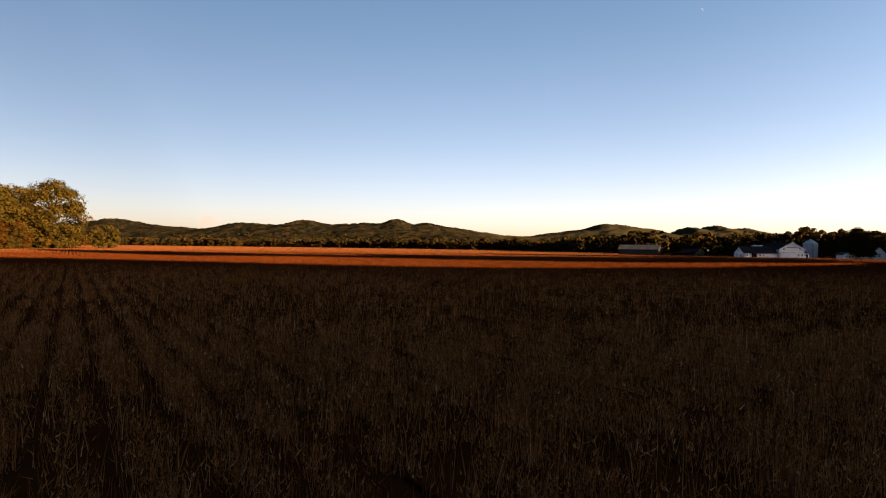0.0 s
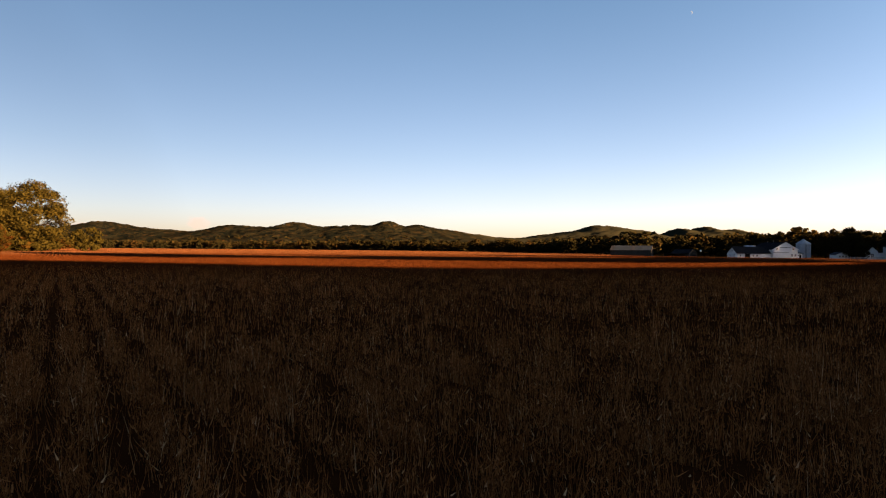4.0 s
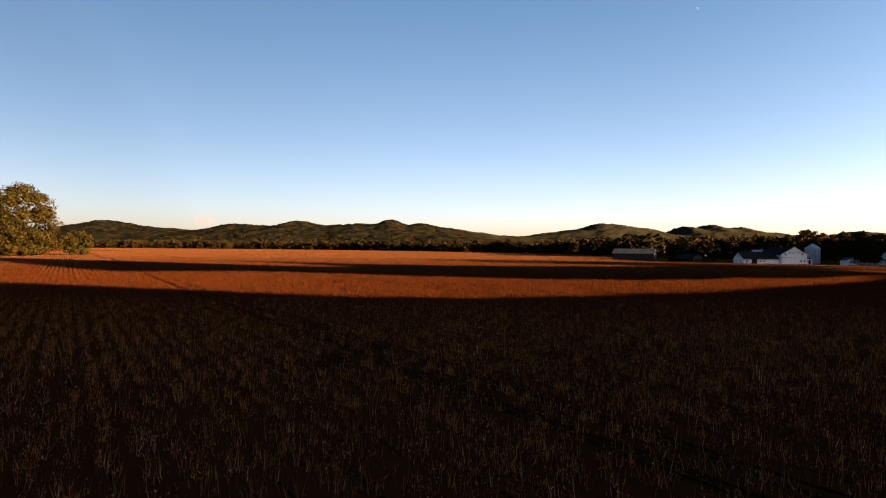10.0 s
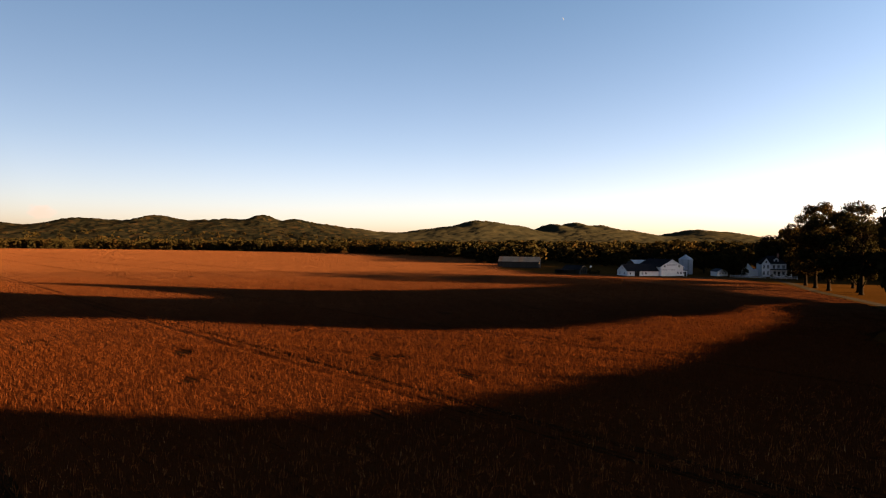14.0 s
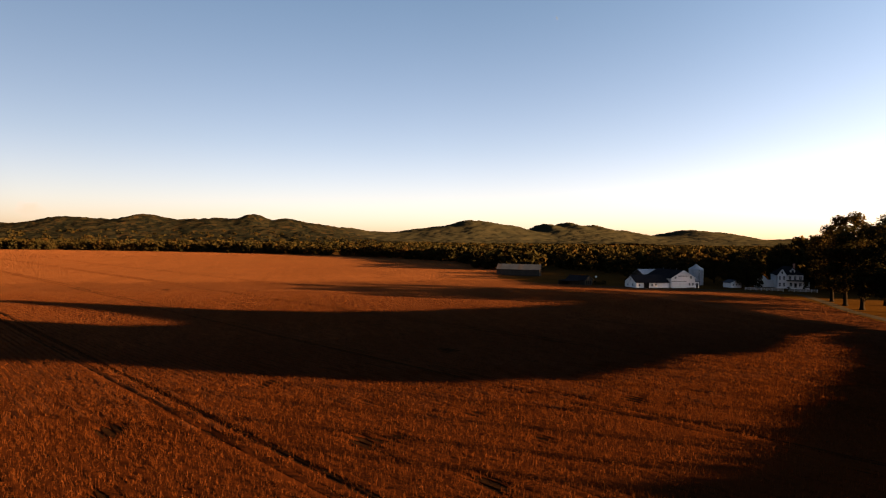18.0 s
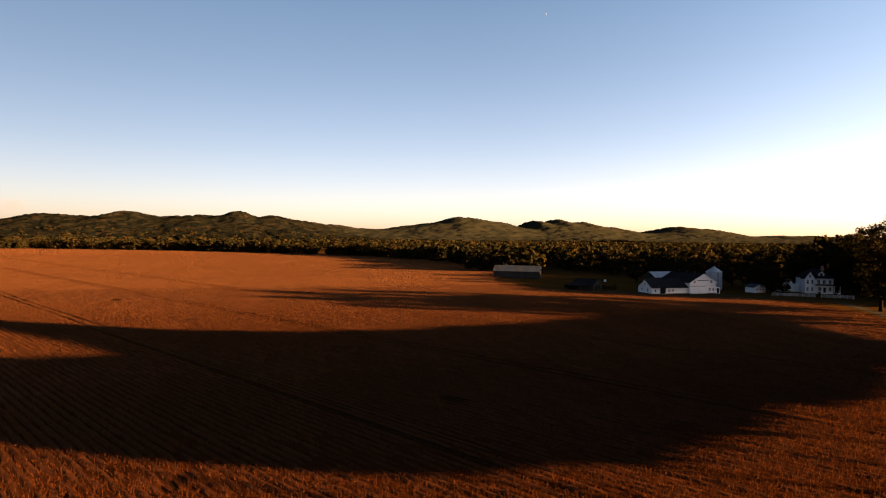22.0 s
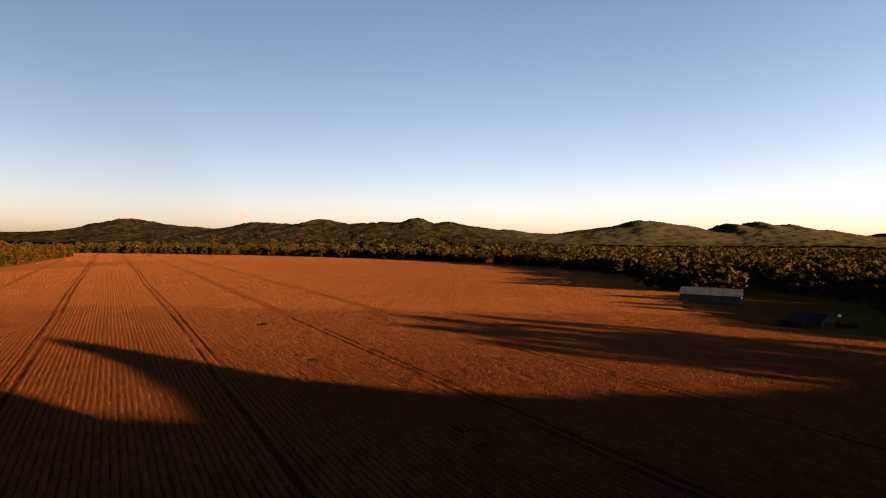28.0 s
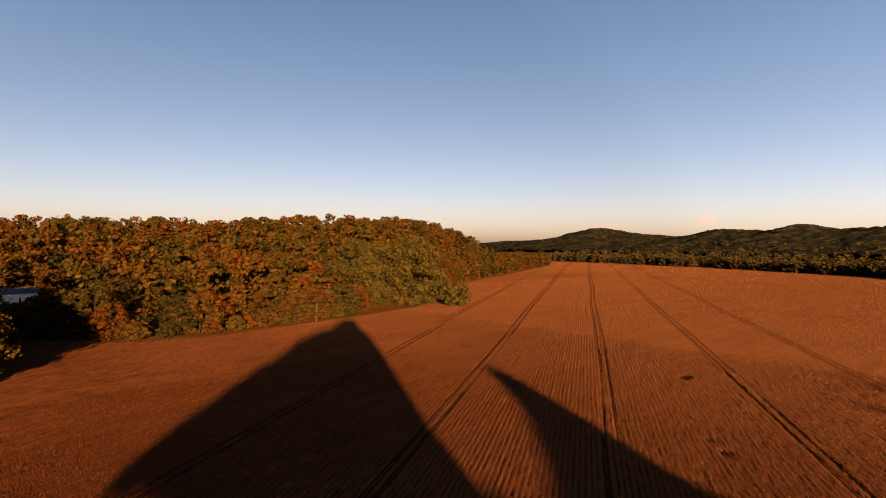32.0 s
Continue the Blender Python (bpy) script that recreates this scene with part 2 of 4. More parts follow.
# ---- mesh helpers ----
def from_arrays(name, verts, faces, mat):
    """A mesh from arrays: verts (n, 3), faces (m, k)."""
    verts, faces = np.asarray(verts, np.float32), np.asarray(faces, np.int32)
    me = bpy.data.meshes.new(name)
    k = faces.shape[1]
    me.vertices.add(len(verts))
    me.loops.add(faces.size)
    me.polygons.add(len(faces))
    me.vertices.foreach_set("co", verts.ravel())
    me.loops.foreach_set("vertex_index", faces.ravel())
    me.polygons.foreach_set("loop_start", np.arange(0, faces.size, k, dtype=np.int32))
    me.update(calc_edges=True)
    me.materials.append(mat)
    return me


def part(name, bm, mat, parent, label=""):
    me = bpy.data.meshes.new(name)
    bm.to_mesh(me)
    bm.free()
    me.materials.append(mat)
    ob = new(name, me)
    ob.parent = parent
    return tagged(ob, label)


def mesh_part(name, me, parent, label=""):
    ob = new(name, me)
    ob.parent = parent
    return tagged(ob, label)


def thing(name, label, category, m=Matrix(), group=""):
    ob = new(name)
    ob.matrix_basis = m
    return tagged(ob, label, category, group)


def box(x0, y0, z0, x1, y1, z1, bm=None, bevel=0.0):
    bm = bm or bmesh.new()
    made = bmesh.ops.create_cube(bm, size=1, matrix=Matrix.Translation(((x0 + x1) / 2, (y0 + y1) / 2, (z0 + z1) / 2)) @ Matrix.Diagonal((x1 - x0, y1 - y0, z1 - z0, 1)))
    if bevel:
        bmesh.ops.bevel(bm, geom=list({e for v in made["verts"] for e in v.link_edges}), offset=bevel, segments=1, affect="EDGES")
    return bm


def prism(outline, y0, y1, bm=None):
    """An outline in x, z drawn out along y."""
    bm = bm or bmesh.new()
    a, b = [bm.verts.new((x, y0, z)) for x, z in outline], [bm.verts.new((x, y1, z)) for x, z in outline]
    bm.faces.new(a), bm.faces.new(b[::-1])
    for i in range(len(a)):
        bm.faces.new((a[i - 1], b[i - 1], b[i], a[i]))
    bmesh.ops.recalc_face_normals(bm, faces=bm.faces)
    return bm


def tube(points, radii, sides=7):
    """Rings round a line: verts and quads."""
    points = [Vector(p) for p in points]
    verts, faces = [], []
    for i, (p, r) in enumerate(zip(points, radii)):
        d = (points[min(i + 1, len(points) - 1)] - points[max(i - 1, 0)]).normalized()
        u = d.orthogonal().normalized()
        w = d.cross(u)
        for k in range(sides):
            a = 2 * math.pi * k / sides
            verts.append(p + (u * math.cos(a) + w * math.sin(a)) * r)
        if i:
            for k in range(sides):
                faces.append(((i - 1) * sides + k, (i - 1) * sides + (k + 1) % sides, i * sides + (k + 1) % sides, i * sides + k))
    return verts, faces


def smooth_noise(x, y, scale, seed):
    """Cheap value noise over arrays, -1 to 1."""
    rng = np.random.RandomState(seed)
    table = rng.uniform(-1, 1, (64, 64))
    u, v = x / scale, y / scale
    i, j = np.floor(u).astype(int), np.floor(v).astype(int)
    fu, fv = u - i, v - j
    fu, fv = fu * fu * (3 - 2 * fu), fv * fv * (3 - 2 * fv)
    g = lambda a, b: table[a % 64, b % 64]
    return (g(i, j) * (1 - fu) + g(i + 1, j) * fu) * (1 - fv) + (g(i, j + 1) * (1 - fu) + g(i + 1, j + 1) * fu) * fv


# ---- the lie of the land ----
WOODS_EDGE = [(-190, -60), (-180, 60), (-170, 120), (-180, 135), (-232, 150), (-216, 165), (-204, 190), (-201, 215), (-208, 250), (-216, 290), (-226, 330), (-250, 372), (-296, 420), (-346, 485), (-406, 610), (-545, 880), (-705, 1100)]
FAR_EDGE = [(-705, 1100), (-524, 1090), (-304, 1040), (-120, 960), (-20, 890), (98, 770), (163, 640), (185, 560), (170, 470), (160, 410)]

# two ridges: summits by x, height and half-width
NEAR_RIDGE = ((-1700, 31, 220), (-1450, 34, 160), (-1290, 70, 110), (-1150, 47, 110), (-1000, 49, 120), (-800, 64, 110), (-660, 54, 110),
              (-530, 69, 80), (-400, 64, 100), (-280, 63, 80), (-181, 74, 60), (-80, 68, 80), (30, 52, 90), (140, 36, 90))
FAR_RIDGE = ((-1900, 50, 300), (-1500, 30, 300), (200, 81, 160), (420, 38, 130), (600, 66, 130), (750, 69, 110), (890, 105, 100), (1020, 93, 100), (1180, 96, 120), (1380, 104, 80),
             (1520, 117, 90), (1680, 103, 110), (1880, 83, 140), (2120, 41, 160), (2350, 85, 170), (2600, 73, 160), (2850, 33, 170), (3150, 44, 220), (3500, 40, 220), (3800, 20, 260))


def land(x, y):
    z = np.zeros_like(x)
    for ridge, middle, deep in ((NEAR_RIDGE, 2200, 320), (FAR_RIDGE, 3200, 420)):
        fall = np.exp(-((y - middle) / deep) ** 2)
        for cx, h, sx in ridge:
            wide = math.hypot(sx, 190)
            z = z + h * fall * (fall ** 3 * np.exp(-((x - cx) / sx) ** 2) + (1 - fall ** 3) * sx / wide * np.exp(-((x - cx) / wide) ** 2))
    # the wooded hill beside the field
    p = np.array(WOODS_EDGE)
    rise = np.clip((np.interp(y, p[:, 1], p[:, 0]) - x) / 55, 0, 1)
    z = z + rise * rise * (3 - 2 * rise) * (37 * np.exp(-((x + 430) / 150) ** 2 - ((y - 465) / 170) ** 2) + 36 * np.exp(-((x + 560) / 230) ** 2 - ((y - 190) / 210) ** 2) + 14 * np.exp(-((x + 490) / 110) ** 2 - ((y - 610) / 120) ** 2))
    away = np.clip((np.hypot(x, y - 300) - 1500) / 1500, 0, 1)
    return z + 6 * away * smooth_noise(x, y, 300, 3)


xs = np.concatenate([np.arange(-4700, -800, 60), np.arange(-800, 400, 12), np.arange(400, 4701, 60)]).astype(float)
ys = np.concatenate([np.arange(-1400, -100, 60), np.arange(-100, 800, 12), np.arange(800, 4700, 50)]).astype(float)


def sheet(name, xs, ys, height, mat):
    gx, gy = np.meshgrid(xs, ys)
    n, m = len(xs), len(ys)
    i = (np.arange(m - 1)[:, None] * n + np.arange(n - 1)[None]).ravel()
    return from_arrays(name, np.stack([gx.ravel(), gy.ravel(), height(gx, gy).ravel()], -1), np.stack([i, i + 1, i + 1 + n, i + n], -1), mat)


ground = tagged(new("ground", sheet("ground", xs, ys, land, mat_grass)), "dry grassy valley floor rising to wooded hills", "ground", kind="structure")


# ---- the field ----
def left_edge(y):
    p = np.array(WOODS_EDGE)
    return np.interp(y, p[:, 1], p[:, 0]) + 6


def right_edge(y):
    near = np.interp(y, [-60, 0, 50, 100, 112, 119, 150, 185, 213, 240, 254, 262, 300, 345, 360, 410, 470], [-8, 27, 55, 84, 92, 113, 138, 157, 174, 178, 168, 150, 112, 105, 112, 140, 165])
    p = np.array(FAR_EDGE[::-1])
    return np.where(y < 470, near, np.interp(y, p[2:, 1], p[2:, 0]))


TRACKS = (27.5, 60, 94.8, 129.5, 163)           # wheel tracks, by their place across the rows
SPOTS = ((45, 115, 1.3), (-13, 115, 1.2), (-45, 282, 1.9), (16, 297, 2.0), (-15, 231, 1.5), (1, 131, 1.1), (11, 107, 1.0), (20, 96, 0.9), (9, 84, 0.8), (-9, 100, 0.9), (30, 150, 1.2), (40, 262, 1.2), (-20, 236, 1.1), (28, 104, 0.8), (-30, 96, 0.9), (14, 108, 0.7), (13, 120, 0.8), (-3, 112, 0.7), (24, 113, 0.7))


def across(x, y):
    return x * ACROSS.x + y * ACROSS.y


def standing(x, y):
    """How well the crop stands: 1, down to 0 in wheel tracks and gaps."""
    c = across(x, y) + 0.9 * smooth_noise(x, y, 110, 9)
    s = np.ones_like(x)
    for t in TRACKS:
        for side in (-1.1, 1.1):
            s = np.minimum(s, np.clip((np.abs(c - t - side) - 0.20) / 0.30, 0.0, 1))
    for sx, sy, r in SPOTS:
        d = np.hypot(x - sx, (y - sy) * 0.7) + 0.8 * smooth_noise(x, y, 1.3, 5)
        s = np.minimum(s, np.clip((d - 0.75 * r) / 0.9, 0, 1))
    s = np.minimum(s, np.clip((0.80 - np.abs(smooth_noise(x, y, 9, 21) * smooth_noise(x + 50, y, 17, 22)) - 0.25 * smooth_noise(x, y, 1.1, 23)) / 0.1, 0.15, 1))
    return s


field = thing("crop_field", "ripe brown field of standing crop in long rows", "crop field")
tagged(field, kind="stuff")
steps = np.concatenate([np.arange(-60, 420, 6), np.arange(420, 1101, 20)]).astype(float)
u = np.linspace(0, 1, 120)
lo, hi = left_edge(steps), right_edge(steps)
gx = lo[:, None] + (hi - lo)[:, None] * u[None]
gy = np.repeat(steps[:, None], len(u), 1)
i = (np.arange(len(steps) - 1)[:, None] * len(u) + np.arange(len(u) - 1)[None]).ravel()
faces = np.stack([i, i + 1, i + 1 + len(u), i + len(u)], -1)
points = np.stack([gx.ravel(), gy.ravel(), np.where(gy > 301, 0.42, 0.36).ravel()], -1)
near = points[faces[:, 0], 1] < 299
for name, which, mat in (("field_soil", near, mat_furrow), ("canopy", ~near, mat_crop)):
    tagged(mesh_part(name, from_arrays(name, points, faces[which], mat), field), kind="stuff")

rng = np.random.RandomState(4)


def inside(x, y):
    return (x > left_edge(y)) & (x < right_edge(y))


def row_strips(gap, step, c0, c1, s0, s1, y0, y1, low, high, half, far_half):
    """Each crop row as an uneven ridge of foliage."""
    verts, faces, base = [], [], 0
    for c in np.arange(c0, c1, gap):
        s = np.arange(s0, s1, step)
        x, y = c * ACROSS.x + s * ALONG.x, c * ACROSS.y + s * ALONG.y
        jig = rng.uniform(-0.10, 0.10, len(s)) * gap
        x, y = x + jig * ACROSS.x, y + jig * ACROSS.y
        ragged = y + 7 * smooth_noise(x, y, 6, 77) + rng.uniform(-6, 6, len(s))
        keep = inside(x, y) & (ragged > y0) & (ragged < y1)
        up = standing(x, y)
        h = low + (high - low + rng.uniform(-0.10, 0.10, len(s))) * up - 0.10 * (1 - up)
        w = np.interp(y, [y0, y1], [half, far_half]) * rng.uniform(0.9, 1.1, len(s)) * (0.15 + 0.85 * up)
        rings = np.stack([np.stack([x - w * ACROSS.x, y - w * ACROSS.y, low + 0 * h], -1), np.stack([x, y, h], -1), np.stack([x + w * ACROSS.x, y + w * ACROSS.y, low + 0 * h], -1)], 1)
        k = np.flatnonzero(keep[1:] & keep[:-1])
        if not len(k):
            continue
        verts.append(rings.reshape(-1, 3))
        q = base + 3 * k
        faces += [np.stack([q, q + 1, q + 4, q + 3], -1), np.stack([q + 1, q + 2, q + 5, q + 4], -1)]
        base += 3 * len(s)
    return np.concatenate(verts), np.concatenate(faces)


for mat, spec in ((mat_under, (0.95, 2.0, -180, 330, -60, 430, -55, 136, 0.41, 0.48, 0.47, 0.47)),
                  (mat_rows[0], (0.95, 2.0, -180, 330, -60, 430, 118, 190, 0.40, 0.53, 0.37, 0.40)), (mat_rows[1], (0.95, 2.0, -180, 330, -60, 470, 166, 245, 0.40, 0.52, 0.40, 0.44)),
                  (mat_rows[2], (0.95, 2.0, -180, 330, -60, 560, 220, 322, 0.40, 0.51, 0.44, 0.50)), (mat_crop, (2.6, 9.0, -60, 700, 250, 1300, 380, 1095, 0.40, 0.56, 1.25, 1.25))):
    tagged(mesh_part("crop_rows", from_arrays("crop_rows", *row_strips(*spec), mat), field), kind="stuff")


def ruts(y0, y1, width, z):
    """The wheel tracks beyond the single rows: pairs of dark strips laid over the canopy for their shade."""
    verts, faces = [], []
    for t in TRACKS:
        for side in (-1.1, 1.1):
            s = np.arange(150, 1300, 6.0)
            c = t + side + 0 * s
            for _ in range(2):
                x, y = c * ACROSS.x + s * ALONG.x, c * ACROSS.y + s * ALONG.y
                c = t + side - 0.9 * smooth_noise(x, y, 110, 9)
            keep = inside(x, y) & (y > y0) & (y < y1)
            w = width / 2 * rng.uniform(0.8, 1.2, len(s))
            base = 2 * sum(len(v) // 2 for v in verts)
            verts.append(np.stack([np.stack([x - w * ACROSS.x, y - w * ACROSS.y, z + 0 * x], -1), np.stack([x + w * ACROSS.x, y + w * ACROSS.y, z + 0 * x], -1)], 1).reshape(-1, 3))
            q = base + 2 * np.flatnonzero(keep[1:] & keep[:-1])
            faces.append(np.stack([q, q + 1, q + 3, q + 2], -1))
    return np.concatenate(verts), np.concatenate(faces)


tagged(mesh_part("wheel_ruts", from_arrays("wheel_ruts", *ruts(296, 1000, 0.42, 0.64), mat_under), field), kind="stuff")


def stalks(n, x0, x1, y0, y1, blades, tall, wide, wedge=None, snap=0.75):
    """Upright stalks with pods, on the rows: thin triangles."""
    x, y = rng.uniform(x0, x1, n), rng.uniform(y0, y1, n)
    c = across(x, y)
    shift = (np.round(c / 0.95) * 0.95 - c) * snap
    x, y = x + shift * ACROSS.x, y + shift * ACROSS.y
    ok = inside(x, y) & (rng.uniform(0, 1, n) < standing(x, y))
    if not wedge:
        ok &= rng.uniform(0, 1, n) < np.clip(np.minimum(y1 - y, y - y0 + 2) / (0.3 * (y1 - y0)), 0, 1)
    if wedge:
        ok &= np.abs(x) < wedge[0] + wedge[1] * y
        ok &= rng.uniform(0, 1, n) < np.clip((y1 - y) / (0.45 * (y1 - y0)), 0, 1)
        ok &= rng.uniform(0, 1, n) < np.clip(0.55 + 1.1 * smooth_noise(x, y, 0.42, 91), 0.06, 1)
    x, y = x[ok], y[ok]
    n = len(x)
    out = []
    pod = 0.075 if wide < 0.02 else 0.16
    for b in range(blades):
        a = rng.uniform(0, math.pi, n)
        bx, by = x + rng.normal(0, 0.10, n), y + rng.normal(0, 0.10, n)
        h = tall * rng.uniform(0.75, 1.12, n)
        if wedge:
            h = h * (1 + 0.2 * smooth_noise(x, y, 0.55, 92))
        side = b % 4 if wedge else b % 2
        z0 = np.where(side, h * rng.uniform(0.30, 0.95 if wedge else 0.75, n), 0.25)
        z1 = np.where(side, z0 + pod * rng.uniform(0.6, 1.5, n), h)
        w = wide * rng.uniform(0.6, 1.3, n) * ((1.05 if wedge else 1.4) if side else 0.7 if wedge else 1.0)
        dx, dy = np.cos(a) * w, np.sin(a) * w
        lean = 0.05 if side and wedge else 0.11
        lx, ly = rng.normal(0, lean, n), rng.normal(0, lean, n)
        out.append(np.stack([np.stack([bx - dx, by - dy, z0], -1), np.stack([bx + dx, by + dy, z0], -1), np.stack([bx + lx, by + ly, z1], -1)], 1))
    v = np.concatenate(out).reshape(-1, 3)
    return v, np.arange(len(v)).reshape(-1, 3)


for count, area, blades, tall, wide, wedge, snap, mat in (
        (95000, (-32, 32, 3.0, 24), 10, 0.95, 0.011, (3.5, 0.95), 0.35, mat_pods),
        (200000, (-80, 80, 12, 86), 5, 0.92, 0.018, (4, 0.95), 0.3, mat_pods),
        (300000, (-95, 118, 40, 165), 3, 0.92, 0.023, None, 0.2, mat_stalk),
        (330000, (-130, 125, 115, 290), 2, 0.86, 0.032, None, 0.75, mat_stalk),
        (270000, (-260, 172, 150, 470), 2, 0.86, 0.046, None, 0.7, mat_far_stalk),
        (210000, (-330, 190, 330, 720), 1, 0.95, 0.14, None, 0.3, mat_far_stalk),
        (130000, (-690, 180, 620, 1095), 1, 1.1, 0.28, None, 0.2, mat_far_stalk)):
    tagged(mesh_part("stalks", from_arrays("stalks", *stalks(count, *area, blades, tall, wide, wedge, snap), mat), field), kind="stuff")


# ---- the young moon ----
# the crescent glows by itself in place of sunlight on it
mat_moon = bpy.data.materials.new("self_lit_moon")
mat_moon.use_nodes = True
mn = mat_moon.node_tree.nodes
mn.remove(mn["Principled BSDF"])
shine = mn.new("ShaderNodeEmission")
shine.inputs["Color"].default_value, shine.inputs["Strength"].default_value = (1.0, 0.96, 0.90, 1), 0.026
mat_moon.node_tree.links.new(shine.outputs[0], mn["Material Output"].inputs["Surface"])
bm = bmesh.new()
outer = [(math.sin(a), math.cos(a)) for a in np.linspace(0, math.pi, 15)]
inner = [(0.62 * math.sin(a), math.cos(a)) for a in np.linspace(0, math.pi, 15)]
prism([(x * 11, z * 11) for x, z in outer + inner[-2:0:-1]], -1.5, 1.5, bm)
me = bpy.data.meshes.new("moon")
bm.to_mesh(me)
bm.free()
me.materials.append(mat_moon)
moon = tagged(new("moon", me), "thin pale crescent moon high in the evening sky", "moon")
moon.matrix_basis = Matrix.Translation((1745, 3870, 1640)) @ Matrix.Rotation(radians(-23), 4, "Z") @ Matrix.Rotation(radians(-20), 4, "Y")


# ---- trees ----
def crown_arrays(r, height, width, low, clumps, leaves, leaf, stray=0.26, puff=(0.18, 0.36)):
    """Leaf clumps of a crown: many small quads gathered round limb ends."""
    centres = []
    for _ in range(clumps):
        a, f = r.uniform(0, 2 * math.pi), r.uniform(0, 1)
        z = low + (height - low) * (0.06 + 0.90 * f)
        reach = width * math.sin(math.pi * (0.14 + 0.80 * f)) ** 0.7 * r.uniform(0.45, 1.0)
        centres.append((reach * math.cos(a), reach * math.sin(a), z, width * r.uniform(*puff)))
    cs = np.array(centres)
    pick = r.randint(0, len(cs), leaves)
    d = r.normal(0, 1, (leaves, 3))
    d /= np.linalg.norm(d, axis=1)[:, None]
    p = cs[pick, :3] + d * cs[pick, 3:4] * r.uniform(0.55, 1.0, (leaves, 1)) * (1, 1, 0.8)
    p[:, 2] = np.maximum(p[:, 2], low * 0.7)
    n = (1.05 - stray) * d + r.normal(0, stray, (leaves, 3))
    n /= np.linalg.norm(n, axis=1)[:, None]
    a = np.cross(n, r.normal(0, 1, (leaves, 3)))
    a /= np.linalg.norm(a, axis=1)[:, None]
    b = np.cross(n, a)
    s = leaf * r.uniform(0.6, 1.3, (leaves, 1))
    v = np.stack([p - a * s, p + b * s * 0.7, p + a * s, p - b * s * 0.7], 1)
    return cs, v.reshape(-1, 3), np.arange(leaves * 4).reshape(-1, 4)


def build_tree(name, seed, height, width, low, clumps, leaves, leaf, mat, bark, label, limbs=9):
    r = np.random.RandomState(seed)
    cs, v, f = crown_arrays(r, height, width, low, clumps, leaves, leaf)
    tree = thing(name, label, "tree")
    mesh_part("crown", from_arrays("crown", v, f, mat), tree)
    top = height * 0.72
    bend = r.uniform(-0.5, 0.5, 2)
    line = [(bend[0] * k, bend[1] * k, top * k) for k in (0, 0.04, 0.3, 0.6, 1.0)]
    rad = height * 0.018
    tv, tf = tube(line, [rad * 1.7, rad * 1.15, rad, rad * 0.7, rad * 0.2], 8)
    for c in cs[r.permutation(len(cs))[:limbs]]:
        z = max(low * 0.6, min(top * 0.9, c[2] - width * r.uniform(0.35, 0.8)))
        k = z / top
        start = Vector((bend[0] * k, bend[1] * k, z))
        end = Vector(c[:3])
        mid = start.lerp(end, 0.5) + Vector((0, 0, -0.06 * width))
        lv, lf = tube([start, mid, end], [rad * 0.5, rad * 0.34, rad * 0.10], 5)
        off = len(tv)
        tv += lv
        tf += [tuple(q + off for q in g) for g in lf]
    mesh_part("trunk", from_arrays("trunk", tv, tf, bark), tree)
    return tree


def forest(name, spots, mat, label, leaves, leaf, seed, kinds=5, parts=("crowns",)):
    """Woods too far off to count: crowns of leaf clumps joined into one, on bare stems."""
    r = np.random.RandomState(seed)
    protos = [crown_arrays(r, 1.0, r.uniform(0.30, 0.42), 0.03, 34, leaves, leaf, 0.2, (0.22, 0.38))[1] for _ in range(kinds)]
    which = r.randint(0, kinds, len(spots))
    turn = r.uniform(0, 2 * math.pi, len(spots))
    vs = []
    for k in range(kinds):
        s, a = spots[which == k], turn[which == k]
        p = protos[k]
        c, n = np.cos(a)[:, None], np.sin(a)[:, None]
        h, w = s[:, 3:4], s[:, 4:5]
        x = s[:, 0:1] + (p[None, :, 0] * c - p[None, :, 1] * n) * h * w
        y = s[:, 1:2] + (p[None, :, 0] * n + p[None, :, 1] * c) * h * w
        z = s[:, 2:3] + p[None, :, 2] * h
        vs.append(np.stack([x, y, z], -1).reshape(-1, 3))
    v = np.concatenate(vs)
    ob = new(name, from_arrays(name, v, np.arange(len(v)).reshape(-1, 4), mat))
    return tagged(ob, label, "woods", kind="stuff")


def scattered(n, x0, x1, y0, y1, test, seed, tall=(12, 19), squat=(0.9, 1.5)):
    r = np.random.RandomState(seed)
    x, y = r.uniform(x0, x1, n), r.uniform(y0, y1, n)
    ok = test(x, y)
    x, y = x[ok], y[ok]
    return np.stack([x, y, land(x, y) - 0.4, r.uniform(*tall, len(x)), r.uniform(*squat, len(x))], -1)


def edge_spots(line, gap, depth, seed, tall, squat=(0.9, 1.4)):
    """Trees along a line, in a belt on its outer side."""
    r = np.random.RandomState(seed)
    out = []
    for (ax, ay), (bx, by) in zip(line, line[1:]):
        length = math.hypot(bx - ax, by - ay)
        for _ in range(int(length / gap)):
            f, d = r.uniform(), r.uniform(0, depth)
            nx, ny = -(by - ay) / length, (bx - ax) / length
            out.append((ax + (bx - ax) * f + nx * d, ay + (by - ay) * f + ny * d))
    p = np.array(out)
    return np.stack([p[:, 0], p[:, 1], land(p[:, 0], p[:, 1]) - 0.4, r.uniform(*tall, len(p)), r.uniform(*squat, len(p))], -1)


def behind_far_edge(x, y):
    p = np.array(FAR_EDGE[::-1])
    lim = np.interp(x, np.array(FAR_EDGE[:7])[:, 0], np.array(FAR_EDGE[:7])[:, 1])
    return (y > lim + 6) | ((x > 190) & (y > 385)) | ((x > 200) & (y > 330) & (y > 330 + 0.4 * (x - 300))) | ((x > 165) & (y > 480) & (y < 640) & (x > np.interp(y, p[:, 1], p[:, 0]) + 10))


